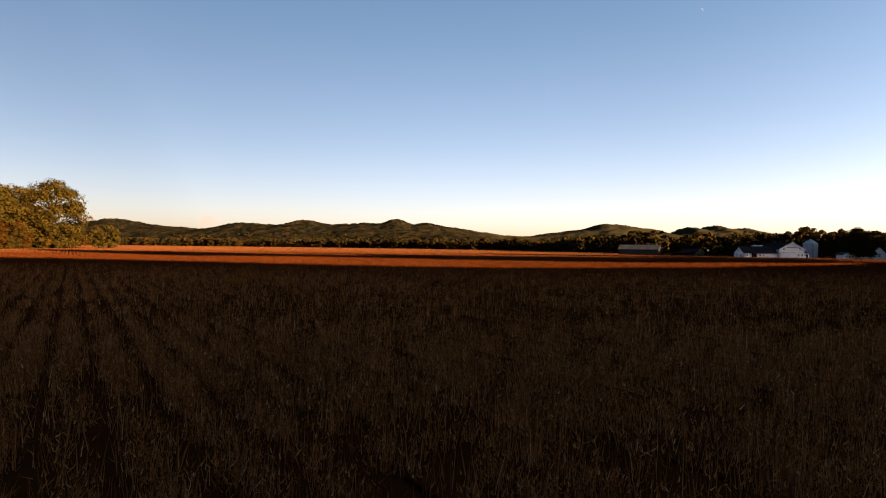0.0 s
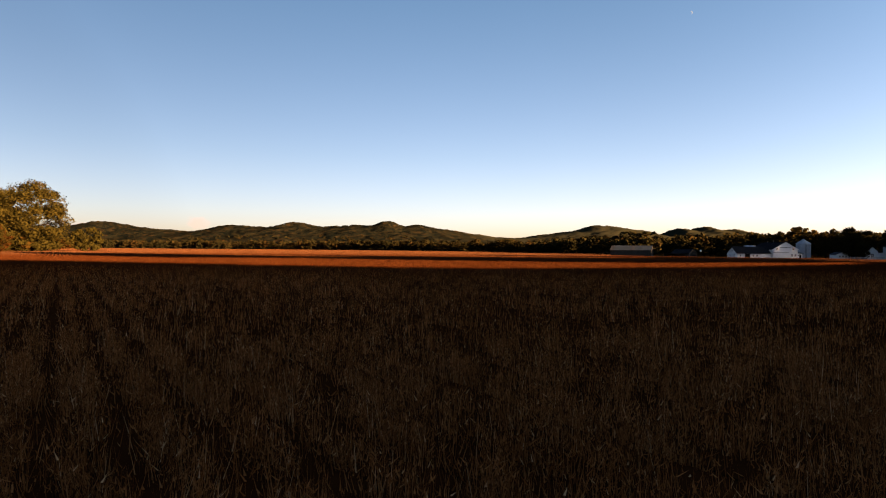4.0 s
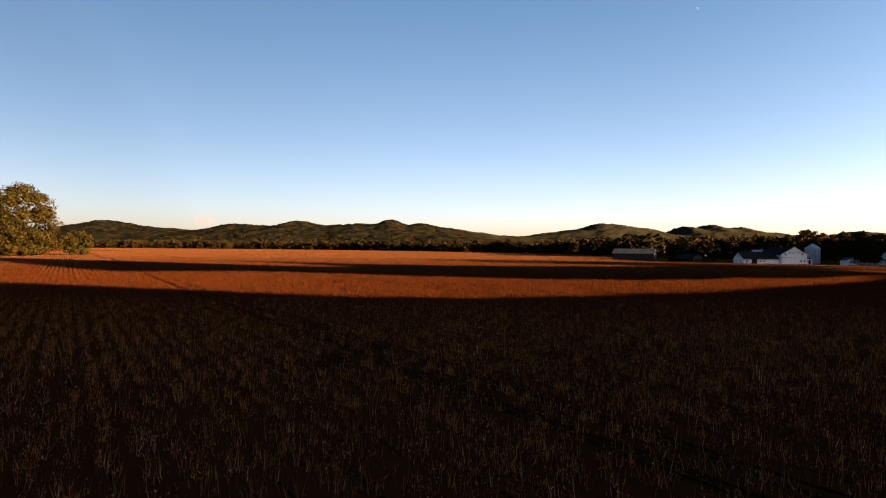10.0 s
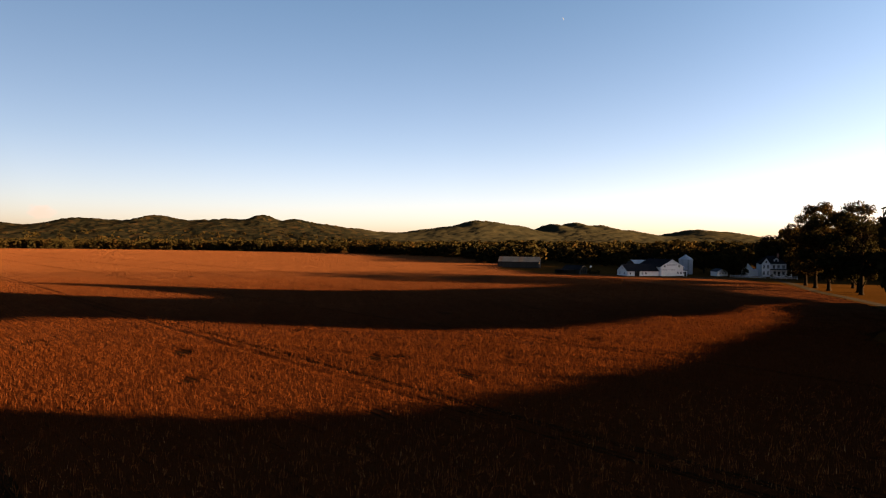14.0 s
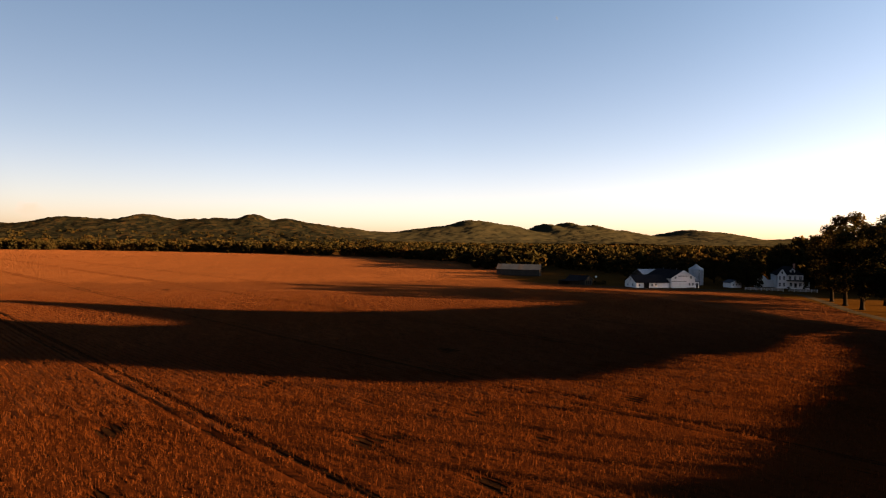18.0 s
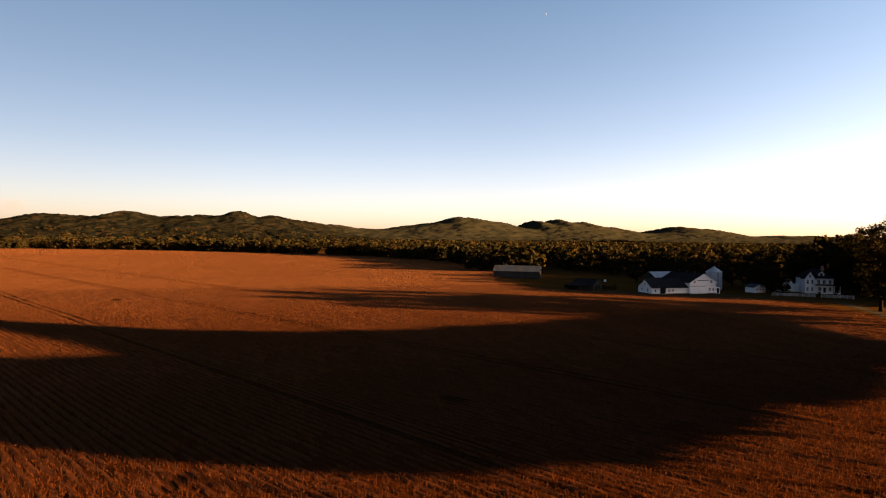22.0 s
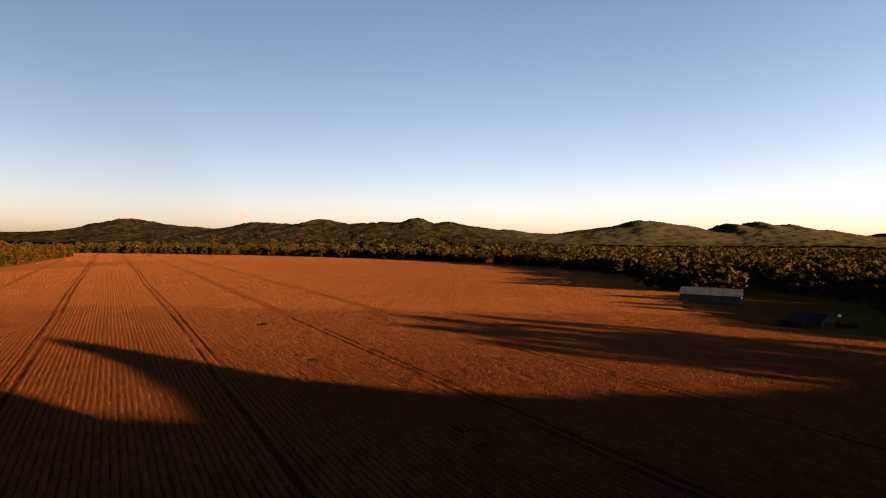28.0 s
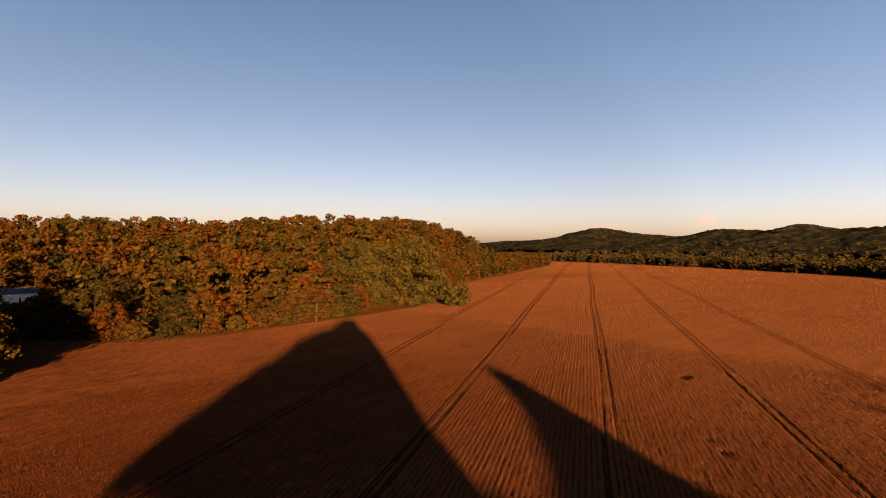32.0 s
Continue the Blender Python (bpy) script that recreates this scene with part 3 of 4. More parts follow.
# the belt behind the field, and the wooded plain beyond it
forest("treeline", edge_spots(FAR_EDGE[::-1], 2.6, 40, 11, (11, 18), (1.1, 1.7)), mat_far_woods, "dense treeline of dull green and russet trees behind the field", 200, 0.075, 12)
forest("valley_woods", np.concatenate([scattered(1400, 185, 1500, 640, 1300, behind_far_edge, 13, (10, 18)), scattered(1500, -900, 1800, 900, 1900, behind_far_edge, 14, (12, 19), (1.2, 1.9))]),
       mat_far_woods, "wooded valley floor of mixed green and russet trees", 85, 0.105, 15)
forest("farm_woods", scattered(800, 175, 640, 320, 680, behind_far_edge, 23, (10, 18)), mat_far_woods, "woods of dark green and gold trees behind the farm", 290, 0.070, 24, 7)


def canopy_height(x, y):
    r = np.random.RandomState(31)
    bump = r.uniform(-1, 1, x.shape) * 3.4 + 2.5 * smooth_noise(x, y, 40, 32) + 4 * np.abs(smooth_noise(x * 0.5, y, 70, 33)) - 2
    return land(x, y) + 10 + bump


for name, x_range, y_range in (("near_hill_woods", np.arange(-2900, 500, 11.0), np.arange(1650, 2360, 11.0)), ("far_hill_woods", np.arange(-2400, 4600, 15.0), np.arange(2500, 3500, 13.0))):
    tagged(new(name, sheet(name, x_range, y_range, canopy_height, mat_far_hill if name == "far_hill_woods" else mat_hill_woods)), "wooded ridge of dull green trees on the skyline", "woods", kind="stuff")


def clearing(x, y):
    """The gap in the trees before the hillside houses."""
    return (np.abs(y - 0.12 * (x + 290) * -1 - 158) < 13) & (x > -308) & (x < -222)


def left_woods(x, y):
    return (x < left_edge(y) - 8) & ~clearing(x, y)


def lower_edge(spots):
    inward = np.clip((left_edge(spots[:, 1]) - spots[:, 0]) / 70, 0, 1)
    spots[:, 3] *= 0.62 + 0.38 * inward
    spots[:, 4] *= 1.25 - 0.25 * inward
    return spots


forest("hillside_woods", lower_edge(np.concatenate([scattered(1500, -620, -170, 90, 660, left_woods, 16, (7, 21), (0.9, 1.5)), scattered(650, -640, -330, 420, 740, left_woods, 19, (11, 18), (1.0, 1.5)), scattered(500, -900, -300, 600, 1050, left_woods, 18, (11, 19), (1.0, 1.5))])), mat_autumn_woods, "hillside woods in russet, orange and green autumn leaf", 260, 0.062, 17, 8)

forest("edge_belt", edge_spots(WOODS_EDGE[10:], 2.4, 34, 61, (9, 16), (1.1, 1.6)), mat_autumn_woods, "belt of gold and olive trees along the far edge of the field", 150, 0.075, 62, 6)

protos = []
for seed, (h, w, lo_, mat, bark, tone) in enumerate((
        (20, 6.5, 0.5, mat_autumn, mat_bark, "tall"), (17, 6.2, 0.3, mat_autumn, mat_bark, "broad"), (14, 5.0, 0.3, mat_autumn, mat_bark, "bushy"),
        (21, 6.5, 1.0, mat_autumn, mat_pale_bark, "open-crowned"), (7, 3.8, 0.2, mat_autumn, mat_bark, "low shrubby"))):
    protos.append(build_tree("edge_tree", 50 + seed, h, w, lo_, 60, 4400, 0.36, mat, bark, tone + " tree in autumn leaf at the edge of the woods"))
for p in protos:
    tagged(p, group="trees along the edge of the field")
r = np.random.RandomState(77)
k = 0
for (ax, ay), (bx, by) in zip(WOODS_EDGE[4:], WOODS_EDGE[5:14]):
    length = math.hypot(bx - ax, by - ay)
    for j in range(max(2, int(length / 5.2))):
        f = (j + r.uniform(0.1, 0.9)) / max(2, int(length / 5.2))
        nx, ny = -(by - ay) / length, (bx - ax) / length
        d = r.uniform(-1, 11)
        px, py = ax + (bx - ax) * f + nx * d, ay + (by - ay) * f + ny * d
        kind = r.choice([0, 1, 2, 3, 4], p=[0.2, 0.2, 0.15, 0.12, 0.33])
        if k >= 5 and 298 < py < 360:
            continue
        if k >= 5 and bool(clearing(np.array(px), np.array(py))):
            kind, d = 4, 0.0
        if kind == 4:
            px, py = px - nx * d * 0.8, py - ny * d * 0.8
        s = r.uniform(0.65, 1.15)
        wide = s * r.uniform(1.15, 1.6)
        m = Matrix.Translation((px, py, float(land(np.array(px), np.array(py))) - 0.1)) @ Matrix.Rotation(r.uniform(0, 6.28), 4, "Z") @ Matrix.Diagonal((wide, wide, s, 1))
        if k < 5:
            protos[k].matrix_basis = m
        else:
            one = copy_thing(protos[kind], m)
            one.scale = (wide, wide, s)
        k += 1

# unseen tall trees added at the near end of the woods, shading houses and field edge
for x, y, kind, s in ((-222, 128, 3, 1.25), (-228, 122, 0, 1.3), (-213, 134, 1, 1.9), (-209, 128, 3, 1.6), (-204, 131, 1, 1.8), (-230, 114, 3, 1.3), (-240, 118, 0, 1.3), (-200, 135, 0, 1.2), (-192, 136, 1, 1.3),
                      (-183, 136, 3, 1.1), (-175, 137, 1, 1.3), (-167, 136, 0, 1.1), (-159, 135, 1, 1.25), (-152, 133, 3, 1.0), (-258, 131, 0, 1.0), (-250, 125, 1, 1.2), (-268, 134, 1, 0.8), (-188, 129, 1, 1.3), (-171, 129, 3, 1.2)):
    one = copy_thing(protos[kind], Matrix.Translation((x, y, -0.1)) @ Matrix.Rotation(x + y * 2, 4, "Z"))
    one.scale = (s * 1.3, s * 1.3, s)

# the great tree at the point of the woods
mat_olive = leafy("olive_and_gold_foliage", [(0.0, (0.0115, 0.0091, 0.0024)), (1.0, (0.0146, 0.0108, 0.0026))], spread=0.35)
bush = build_tree("field_bush", 72, 15, 8.5, 0.1, 44, 4200, 0.55, mat_olive, mat_bark, "round golden bush at the corner of the field", 8)
bush.matrix_basis = Matrix.Translation((-212, 354, -0.1))
for x, y, w, h in ((-231, 334, 1.0, 0.8), (-240, 316, 1.1, 0.75), (-252, 322, 1.2, 0.9), (-262, 330, 1.2, 0.9)):
    one = copy_thing(bush, Matrix.Translation((x, y, -0.1)) @ Matrix.Rotation(x * y, 4, "Z"))
    one.scale = (w, w, h)
great = build_tree("great_tree", 71, 29, 12.5, 0.3, 90, 16000, 0.42, mat_olive, mat_bark, "great spreading olive and gold tree at the woods edge", 16)
great.matrix_basis = Matrix.Translation((-234, 340, 0)) @ Matrix.Diagonal((1.58, 1.58, 1.38, 1))
second = copy_thing(great, Matrix.Translation((-252, 312, 0)) @ Matrix.Rotation(2.4, 4, "Z"))
second.scale = (1.35, 1.35, 1.25)
third = copy_thing(great, Matrix.Translation((-246, 324, 0)) @ Matrix.Rotation(4.1, 4, "Z"))
third.scale = (1.30, 1.30, 1.22)

# the tall trees by the farmhouse, which shade the field
tall = [build_tree("shade_tree", 90 + i, h, w, lo_, 60, n, leaf, mat_green, mat_bark, "tall broad-crowned shade tree standing in the farmyard", 14) for i, (h, w, lo_, n, leaf) in enumerate(((27, 8.5, 3.5, 8000, 0.36), (24, 7.5, 3.0, 6500, 0.36)))]
SHADE_TREES = ((184, 214, 0, 1.0), (176, 202, 0, 1.10), (171, 192, 1, 1.2), (174, 184, 0, 1.06), (167, 177, 1, 1.1), (190, 200, 1, 1.0),
               # these are added beside the house to hold barn and house in shade
               (232, 262, 0, 0.9), (240, 250, 0, 0.8), (236, 238, 1, 0.9), (246, 268, 0, 1.0), (217, 239, 1, 0.9), (224, 248, 1, 0.95), (230, 254, 1, 0.9))
used = set()
for x, y, kind, s in SHADE_TREES:
    m = Matrix.Translation((x, y, 0)) @ Matrix.Rotation(x * 1.7 + y, 4, "Z") @ Matrix.Diagonal((s, s, s, 1))
    if kind in used:
        one = copy_thing(tall[kind], m)
        one.scale = (s, s, s)
    else:
        used.add(kind)
        tall[kind].matrix_basis = m
    tagged(tall[kind], group="tall trees of the farmyard")
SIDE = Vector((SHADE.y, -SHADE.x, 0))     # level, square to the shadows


def shadow_belt(name, label, line, foot, top, spacing, seed, layers=15.0, leaf=0.8):
    """An unseen belt shaped to cast shadows: crowns from foot to top metres up, by the place v along the belt, on bare
    stems.
    """
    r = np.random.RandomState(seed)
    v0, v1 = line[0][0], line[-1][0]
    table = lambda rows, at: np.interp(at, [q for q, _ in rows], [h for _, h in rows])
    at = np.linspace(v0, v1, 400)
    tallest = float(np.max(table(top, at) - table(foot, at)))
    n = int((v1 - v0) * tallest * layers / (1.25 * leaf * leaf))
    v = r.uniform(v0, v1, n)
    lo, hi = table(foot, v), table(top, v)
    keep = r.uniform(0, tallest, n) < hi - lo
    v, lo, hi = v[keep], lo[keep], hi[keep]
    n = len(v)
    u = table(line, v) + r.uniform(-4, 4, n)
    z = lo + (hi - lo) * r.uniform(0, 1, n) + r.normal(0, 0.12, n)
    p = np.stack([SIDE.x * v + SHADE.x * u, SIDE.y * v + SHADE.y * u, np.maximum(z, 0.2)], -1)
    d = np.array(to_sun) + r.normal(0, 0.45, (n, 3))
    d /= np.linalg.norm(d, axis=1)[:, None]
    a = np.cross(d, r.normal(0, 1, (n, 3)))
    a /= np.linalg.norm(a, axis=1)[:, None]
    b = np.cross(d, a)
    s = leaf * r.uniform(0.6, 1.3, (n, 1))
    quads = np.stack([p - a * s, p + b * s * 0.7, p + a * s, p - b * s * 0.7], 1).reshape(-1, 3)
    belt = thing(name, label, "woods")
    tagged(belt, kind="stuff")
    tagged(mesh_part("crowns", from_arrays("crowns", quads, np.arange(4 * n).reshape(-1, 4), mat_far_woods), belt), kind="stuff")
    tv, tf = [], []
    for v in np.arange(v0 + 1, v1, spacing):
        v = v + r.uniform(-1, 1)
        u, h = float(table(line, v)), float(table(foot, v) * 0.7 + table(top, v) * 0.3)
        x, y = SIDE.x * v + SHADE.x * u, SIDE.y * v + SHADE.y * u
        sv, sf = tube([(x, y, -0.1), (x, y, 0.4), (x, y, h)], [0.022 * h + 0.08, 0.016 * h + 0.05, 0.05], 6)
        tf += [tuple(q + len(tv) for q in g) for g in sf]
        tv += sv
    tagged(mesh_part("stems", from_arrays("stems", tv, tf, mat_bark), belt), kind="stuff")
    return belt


# unseen belts added on the sunny side, shaped by how far each stretch must shade
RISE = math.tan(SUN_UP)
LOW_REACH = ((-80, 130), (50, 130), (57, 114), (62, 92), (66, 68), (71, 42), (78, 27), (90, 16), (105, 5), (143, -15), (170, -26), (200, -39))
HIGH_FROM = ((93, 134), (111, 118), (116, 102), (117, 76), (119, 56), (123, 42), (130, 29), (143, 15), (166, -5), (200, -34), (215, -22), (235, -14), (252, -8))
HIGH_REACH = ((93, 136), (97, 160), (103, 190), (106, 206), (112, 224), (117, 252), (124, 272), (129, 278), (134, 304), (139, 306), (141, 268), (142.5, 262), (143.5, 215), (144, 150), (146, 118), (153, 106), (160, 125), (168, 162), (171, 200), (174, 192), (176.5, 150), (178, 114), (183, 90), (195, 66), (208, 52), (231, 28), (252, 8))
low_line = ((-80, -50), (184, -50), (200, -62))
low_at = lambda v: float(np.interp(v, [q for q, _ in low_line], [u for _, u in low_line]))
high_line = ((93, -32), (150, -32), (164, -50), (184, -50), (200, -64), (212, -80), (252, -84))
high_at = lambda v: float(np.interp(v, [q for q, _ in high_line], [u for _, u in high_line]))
shadow_belt("hedgerow", "unseen low belt of leaves shaped to shade the field", low_line, ((-80, 0.0), (200, 0.0)), [(v, 0.85 + (u - low_at(v)) * RISE) for v, u in LOW_REACH], 5.0, 43)
shadow_belt("roadside_grove", "unseen high belt of leaves on stems, shaped to shade the field", high_line, [(v, 0.85 + (u - high_at(v)) * RISE) for v, u in HIGH_FROM], [(v, 0.85 + (u - high_at(v)) * RISE) for v, u in HIGH_REACH], 7.0, 42)
# grove added to keep the sun off the barns and the farmhouse
yard = scattered(190, 250, 335, 190, 300, lambda x, y: x > 0, 44, (19, 27), (0.7, 0.95))
forest("yard_grove", yard, mat_far_woods, "leafy grove added beyond the farmhouse to shade the barns", 260, 0.06, 45)


# ---- farm buildings ----
FRONT = Matrix()


def end_face(x):
    """The face at x of a building, seen from its -x side, as a front."""
    return Matrix.Translation((x, 0, 0)) @ Matrix.Rotation(radians(-90), 4, "Z")


def placed(bm, m):
    bmesh.ops.transform(bm, matrix=m, verts=bm.verts)
    return bm


def ring_boxes(x, z, w, h, t, y0, y1):
    bm = box(x - w / 2 - t, y0, z - t, x - w / 2, y1, z + h + t)
    box(x + w / 2, y0, z - t, x + w / 2 + t, y1, z + h + t, bm)
    box(x - w / 2, y0, z - t, x + w / 2, y1, z, bm)
    box(x - w / 2, y0, z + h, x + w / 2, y1, z + h + t, bm)
    return bm


def window(b, x, z, w, h, m=FRONT, trim=None, bars=True):
    win = part("window", placed(ring_boxes(x, z, w, h, 0.09, -0.10, 0.02), m), trim or mat_white, b)
    part("pane", placed(box(x - w / 2, -0.035, z, x + w / 2, -0.005, z + h), m), mat_glass, win)
    if bars:
        bm = box(x - 0.025, -0.06, z, x + 0.025, -0.036, z + h)
        box(x - w / 2, -0.058, z + h / 2 - 0.025, x + w / 2, -0.038, z + h / 2 + 0.025, bm)
        part("glazing_bar", placed(bm, m), trim or mat_white, win)
    part("sill", placed(box(x - w / 2 - 0.14, -0.16, z - 0.15, x + w / 2 + 0.14, 0.02, z - 0.095), m), trim or mat_white, win)
    return win


def doorway(b, x, z, w, h, m=FRONT, trim=None):
    # flat dark panel painted as the unlit inside; the wall has no hole
    d = part("doorway", placed(box(x - w / 2, -0.03, z, x + w / 2, -0.004, z + h), m), mat_dark, b, "dark panel standing in for an open doorway")
    part("door_frame", placed(ring_boxes(x, z, w, h, 0.1, -0.07, 0.02), m), trim or mat_white, d)
    return d


def sliding_door(b, x, z, w, h, m=FRONT):
    d = part("sliding_door", placed(box(x - w / 2, -0.14, z, x + w / 2, -0.06, z + h, bevel=0.01), m), mat_white, b, "white sliding barn door")
    bm = ring_boxes(x, z + 0.12, w - 0.3, h - 0.24, 0.12, -0.17, -0.141)
    part("brace", placed(bm, m), mat_white, d)
    return d


def gable_block(name, label, x, y, turn, w, d, eave, ridge, wall, roof, over=0.4, category="barn", shift=0.0):
    """A building with a pitched roof; its ridge runs back from the gabled front at y = 0."""
    b = thing(name, label, category, Matrix.Translation((x, y, 0)) @ Matrix.Rotation(radians(turn), 4, "Z"))
    part("wall", prism([(-w / 2, 0), (w / 2, 0), (w / 2, eave), (shift, ridge), (-w / 2, eave)], 0, d), wall, b)
    t = 0.16
    for s in (-1, 1):
        run = w / 2 - s * shift
        slope = (ridge - eave) / run
        e, z = (w / 2 + over) * s, eave - slope * over
        part("roof", prism([(shift, ridge + 0.012), (e, z + 0.012), (e, z + t), (shift, ridge + t)], -over, d + over), roof, b)
        part("bargeboard", prism([(shift, ridge - 0.22), (e, z - 0.22), (e, z + t + 0.02), (shift, ridge + t + 0.02)], -over - 0.06, -over - 0.003), mat_white if wall is mat_white else mat_grey_wood, b)
    part("ridge_cap", box(shift - 0.22, -over, ridge + t - 0.06, shift + 0.22, d + over, ridge + t + 0.05), roof, b)
    return b


# the white barn, two storeys with a lean-to
barn = gable_block("barn", "white two-storey gabled barn with a dark shingle roof and sliding doors", 167.7, 272.5, 0, 12, 19, 4.5, 7.8, mat_white, mat_dark_roof)
for x in (-3.9, 3.9):
    window(barn, x, 4.3, 0.95, 1.05)
part("hay_door_track", box(-2.6, -0.14, 5.25, 2.6, -0.004, 5.5), mat_dark_roof, barn, "dark hay door rail")
part("belt_board", box(-6.0, -0.07, 3.25, 6.0, -0.002, 3.48), mat_white, barn)
part("door_rail", box(-5.8, -0.22, 3.0, 1.6, -0.004, 3.16), mat_dark_roof, barn)
sliding_door(barn, -3.7, 0.15, 3.7, 2.85), sliding_door(barn, 0.15, 0.15, 3.7, 2.85)
for x in (3.2, 4.9):
    window(barn, x, 1.2, 0.85, 1.0)
part("foundation", box(-6.05, -0.05, 0, 6.05, 19.05, 0.32), mat_gravel, barn, "pale concrete foundation")
part("lean_to_wall", box(6.003, 0.6, 0, 8.6, 7.0, 2.6), mat_white, barn)
part("lean_to_roof", prism([(5.9, 3.05), (9.0, 2.62), (9.0, 2.74), (5.9, 3.19)], 0.2, 7.4), mat_dark_roof, barn)
doorway(barn, 7.6, 0.05, 1.1, 2.1, Matrix.Translation((0, 0.6, 0)))
window(barn, 6.6, 1.3, 0.5, 0.6, Matrix.Translation((0, 0.6, 0)), bars=False)
for s in (0.25, 0.5, 0.75):
    part("lightning_rod", box(-0.03, 19 * s - 0.03, 7.9, 0.03, 19 * s + 0.03, 8.75), mat_silo, barn)

# the long low stable beside it; its ridge runs from side to side
stable = thing("stable", "long low white stable with a black shingle roof", "stable", Matrix.Translation((153.4, 273.6, 0)))
L0, L1, DEEP = -8.2, 8.2, 9.0
bm = prism([(0, 0), (DEEP, 0), (DEEP, 2.7), (DEEP / 2, 5.6), (0, 2.7)], L0, L1)
part("wall", placed(bm, Matrix.Rotation(radians(90), 4, "Z") @ Matrix.Scale(-1, 4, (0, 1, 0))), mat_white, stable)
for sy in (0, 1):
    e, z = (-0.5, 2.38) if sy == 0 else (DEEP + 0.5, 2.38)
    bm = prism([(DEEP / 2, 5.62), (e, z), (e, z + 0.16), (DEEP / 2, 5.78)], L0 - 0.45, L1 - 0.02)
    part("roof", placed(bm, Matrix.Rotation(radians(90), 4, "Z") @ Matrix.Scale(-1, 4, (0, 1, 0))), mat_dark_roof, stable)
doorway(stable, -3.2, 0.05, 2.6, 2.3)
for x in (-0.4, 1.4):
    window(stable, x, 1.0, 0.8, 0.85)
for x in (-6.6,):
    window(stable, x, 1.0, 0.7, 0.8, bars=False)
for y in (2.6, 6.4):
    window(stable, -y, 1.0, 0.8, 1.0, end_face(L0) @ Matrix.Translation((0, 0, 0)))
window(stable, -4.5, 3.3, 0.7, 0.8, end_face(L0))
part("foundation", box(L0 - 0.04, -0.04, 0, L1 - 0.1, DEEP, 0.25), mat_gravel, stable)

# the machine shed behind, of which the tin roof shows
tin = thing("machine_shed", "low machine shed with a pale tin roof behind the stable", "shed", Matrix.Translation((176, 306, 0)))
part("wall", box(-6.6, 0, 0, 6.6, 9, 4.2), mat_grey_wood, tin)
for s, (ya, yb) in enumerate(((-0.5, 4.5), (9.5, 4.5))):
    for k in range(5):
        x = -6.9 + 2.77 * k
        za, zb = 4.15, 6.6
        bm = bmesh.new()
        q = [(x, ya, za), (x + 2.75, ya, za), (x + 2.75, yb, zb), (x, yb, zb)]
        up = Vector((0, 0, 0.07))
        vs = [bm.verts.new(Vector(p)) for p in q] + [bm.verts.new(Vector(p) + up) for p in q]
        for f in ((0, 1, 2, 3), (7, 6, 5, 4), (0, 4, 5, 1), (1, 5, 6, 2), (2, 6, 7, 3), (3, 7, 4, 0)):
            bm.faces.new([vs[i] for i in f])
        bmesh.ops.recalc_face_normals(bm, faces=bm.faces)
        part("roof_sheet", bm, mat_pale_tin, tin)

# the silo
silo = thing("silo", "galvanised steel grain silo with a conical roof", "silo", Matrix.Translation((188.5, 291, 0)))
line, radii = [], []
for k in range(10):
    for dz, dr in ((0.0, 0.0), (0.12, 0.05), (0.62, 0.05), (0.74, 0.0)):
        line.append((0, 0, 0.76 * k + dz)), radii.append(3.25 + dr)
v, f = tube(line, radii, 36)
part_me = from_arrays("wall", v, f, mat_silo)
mesh_part("wall", part_me, silo)
v, f = tube([(0, 0, 7.5), (0, 0, 7.62), (0, 0, 9.6), (0, 0, 9.8), (0, 0, 9.95)], [3.5, 3.45, 0.55, 0.5, 0.05], 24)
mesh_part("roof", from_arrays("roof", v, f, mat_silo), silo)
bm = bmesh.new()
for k in range(22):
    box(-0.22, -3.52, 0.4 + 0.33 * k, 0.22, -3.46, 0.44 + 0.33 * k, bm)
for s in (-0.24, 0.2):
    box(s, -3.53, 0.2, s + 0.05, -3.45, 7.7, bm)
part("ladder", placed(bm, Matrix.Rotation(radians(-14), 4, "Z")), mat_dark_roof, silo)
part("filler_pipe", box(3.33, -0.2, 0.5, 3.58, 0.05, 7.9), mat_silo, silo)

# the grey barn at the far corner, ridge from side to side
grey = thing("tobacco_barn", "long weathered grey barn with a patched tin roof", "barn", Matrix.Translation((126, 366, 0)) @ Matrix.Rotation(radians(-31), 4, "Z"))
turned = Matrix.Rotation(radians(90), 4, "Z") @ Matrix.Scale(-1, 4, (0, 1, 0))
part("wall", placed(prism([(0, 0), (9, 0), (9, 3.9), (4.5, 6.6), (0, 3.9)], -12.5, 12.5), turned), mat_grey_wood, grey)
for s, (ya, yb) in enumerate(((-0.5, 4.5), (9.5, 4.5))):
    za, zb = 3.62, 6.63
    for k in range(10):
        x = -12.9 + 2.58 * k
        bm = bmesh.new()
        q = [(x, ya, za), (x + 2.56, ya, za), (x + 2.56, yb, zb), (x, yb, zb)]
        up = Vector((0, 0, 0.05 + 0.03 * (k % 2)))
        vs = [bm.verts.new(Vector(p)) for p in q] + [bm.verts.new(Vector(p) + up) for p in q]
        for f in ((0, 1, 2, 3), (7, 6, 5, 4), (0, 4, 5, 1), (1, 5, 6, 2), (2, 6, 7, 3), (3, 7, 4, 0)):
            bm.faces.new([vs[i] for i in f])
        bmesh.ops.recalc_face_normals(bm, faces=bm.faces)
        part("roof_sheet", bm, mat_tin if (k * 7 + s * 3) % 5 else mat_rust_tin, grey)
right_end = Matrix.Translation((12.5, 4.5, 0)) @ Matrix.Rotation(radians(90), 4, "Z")
doorway(grey, 0, 0.05, 2.6, 3.4, right_end, mat_grey_wood)
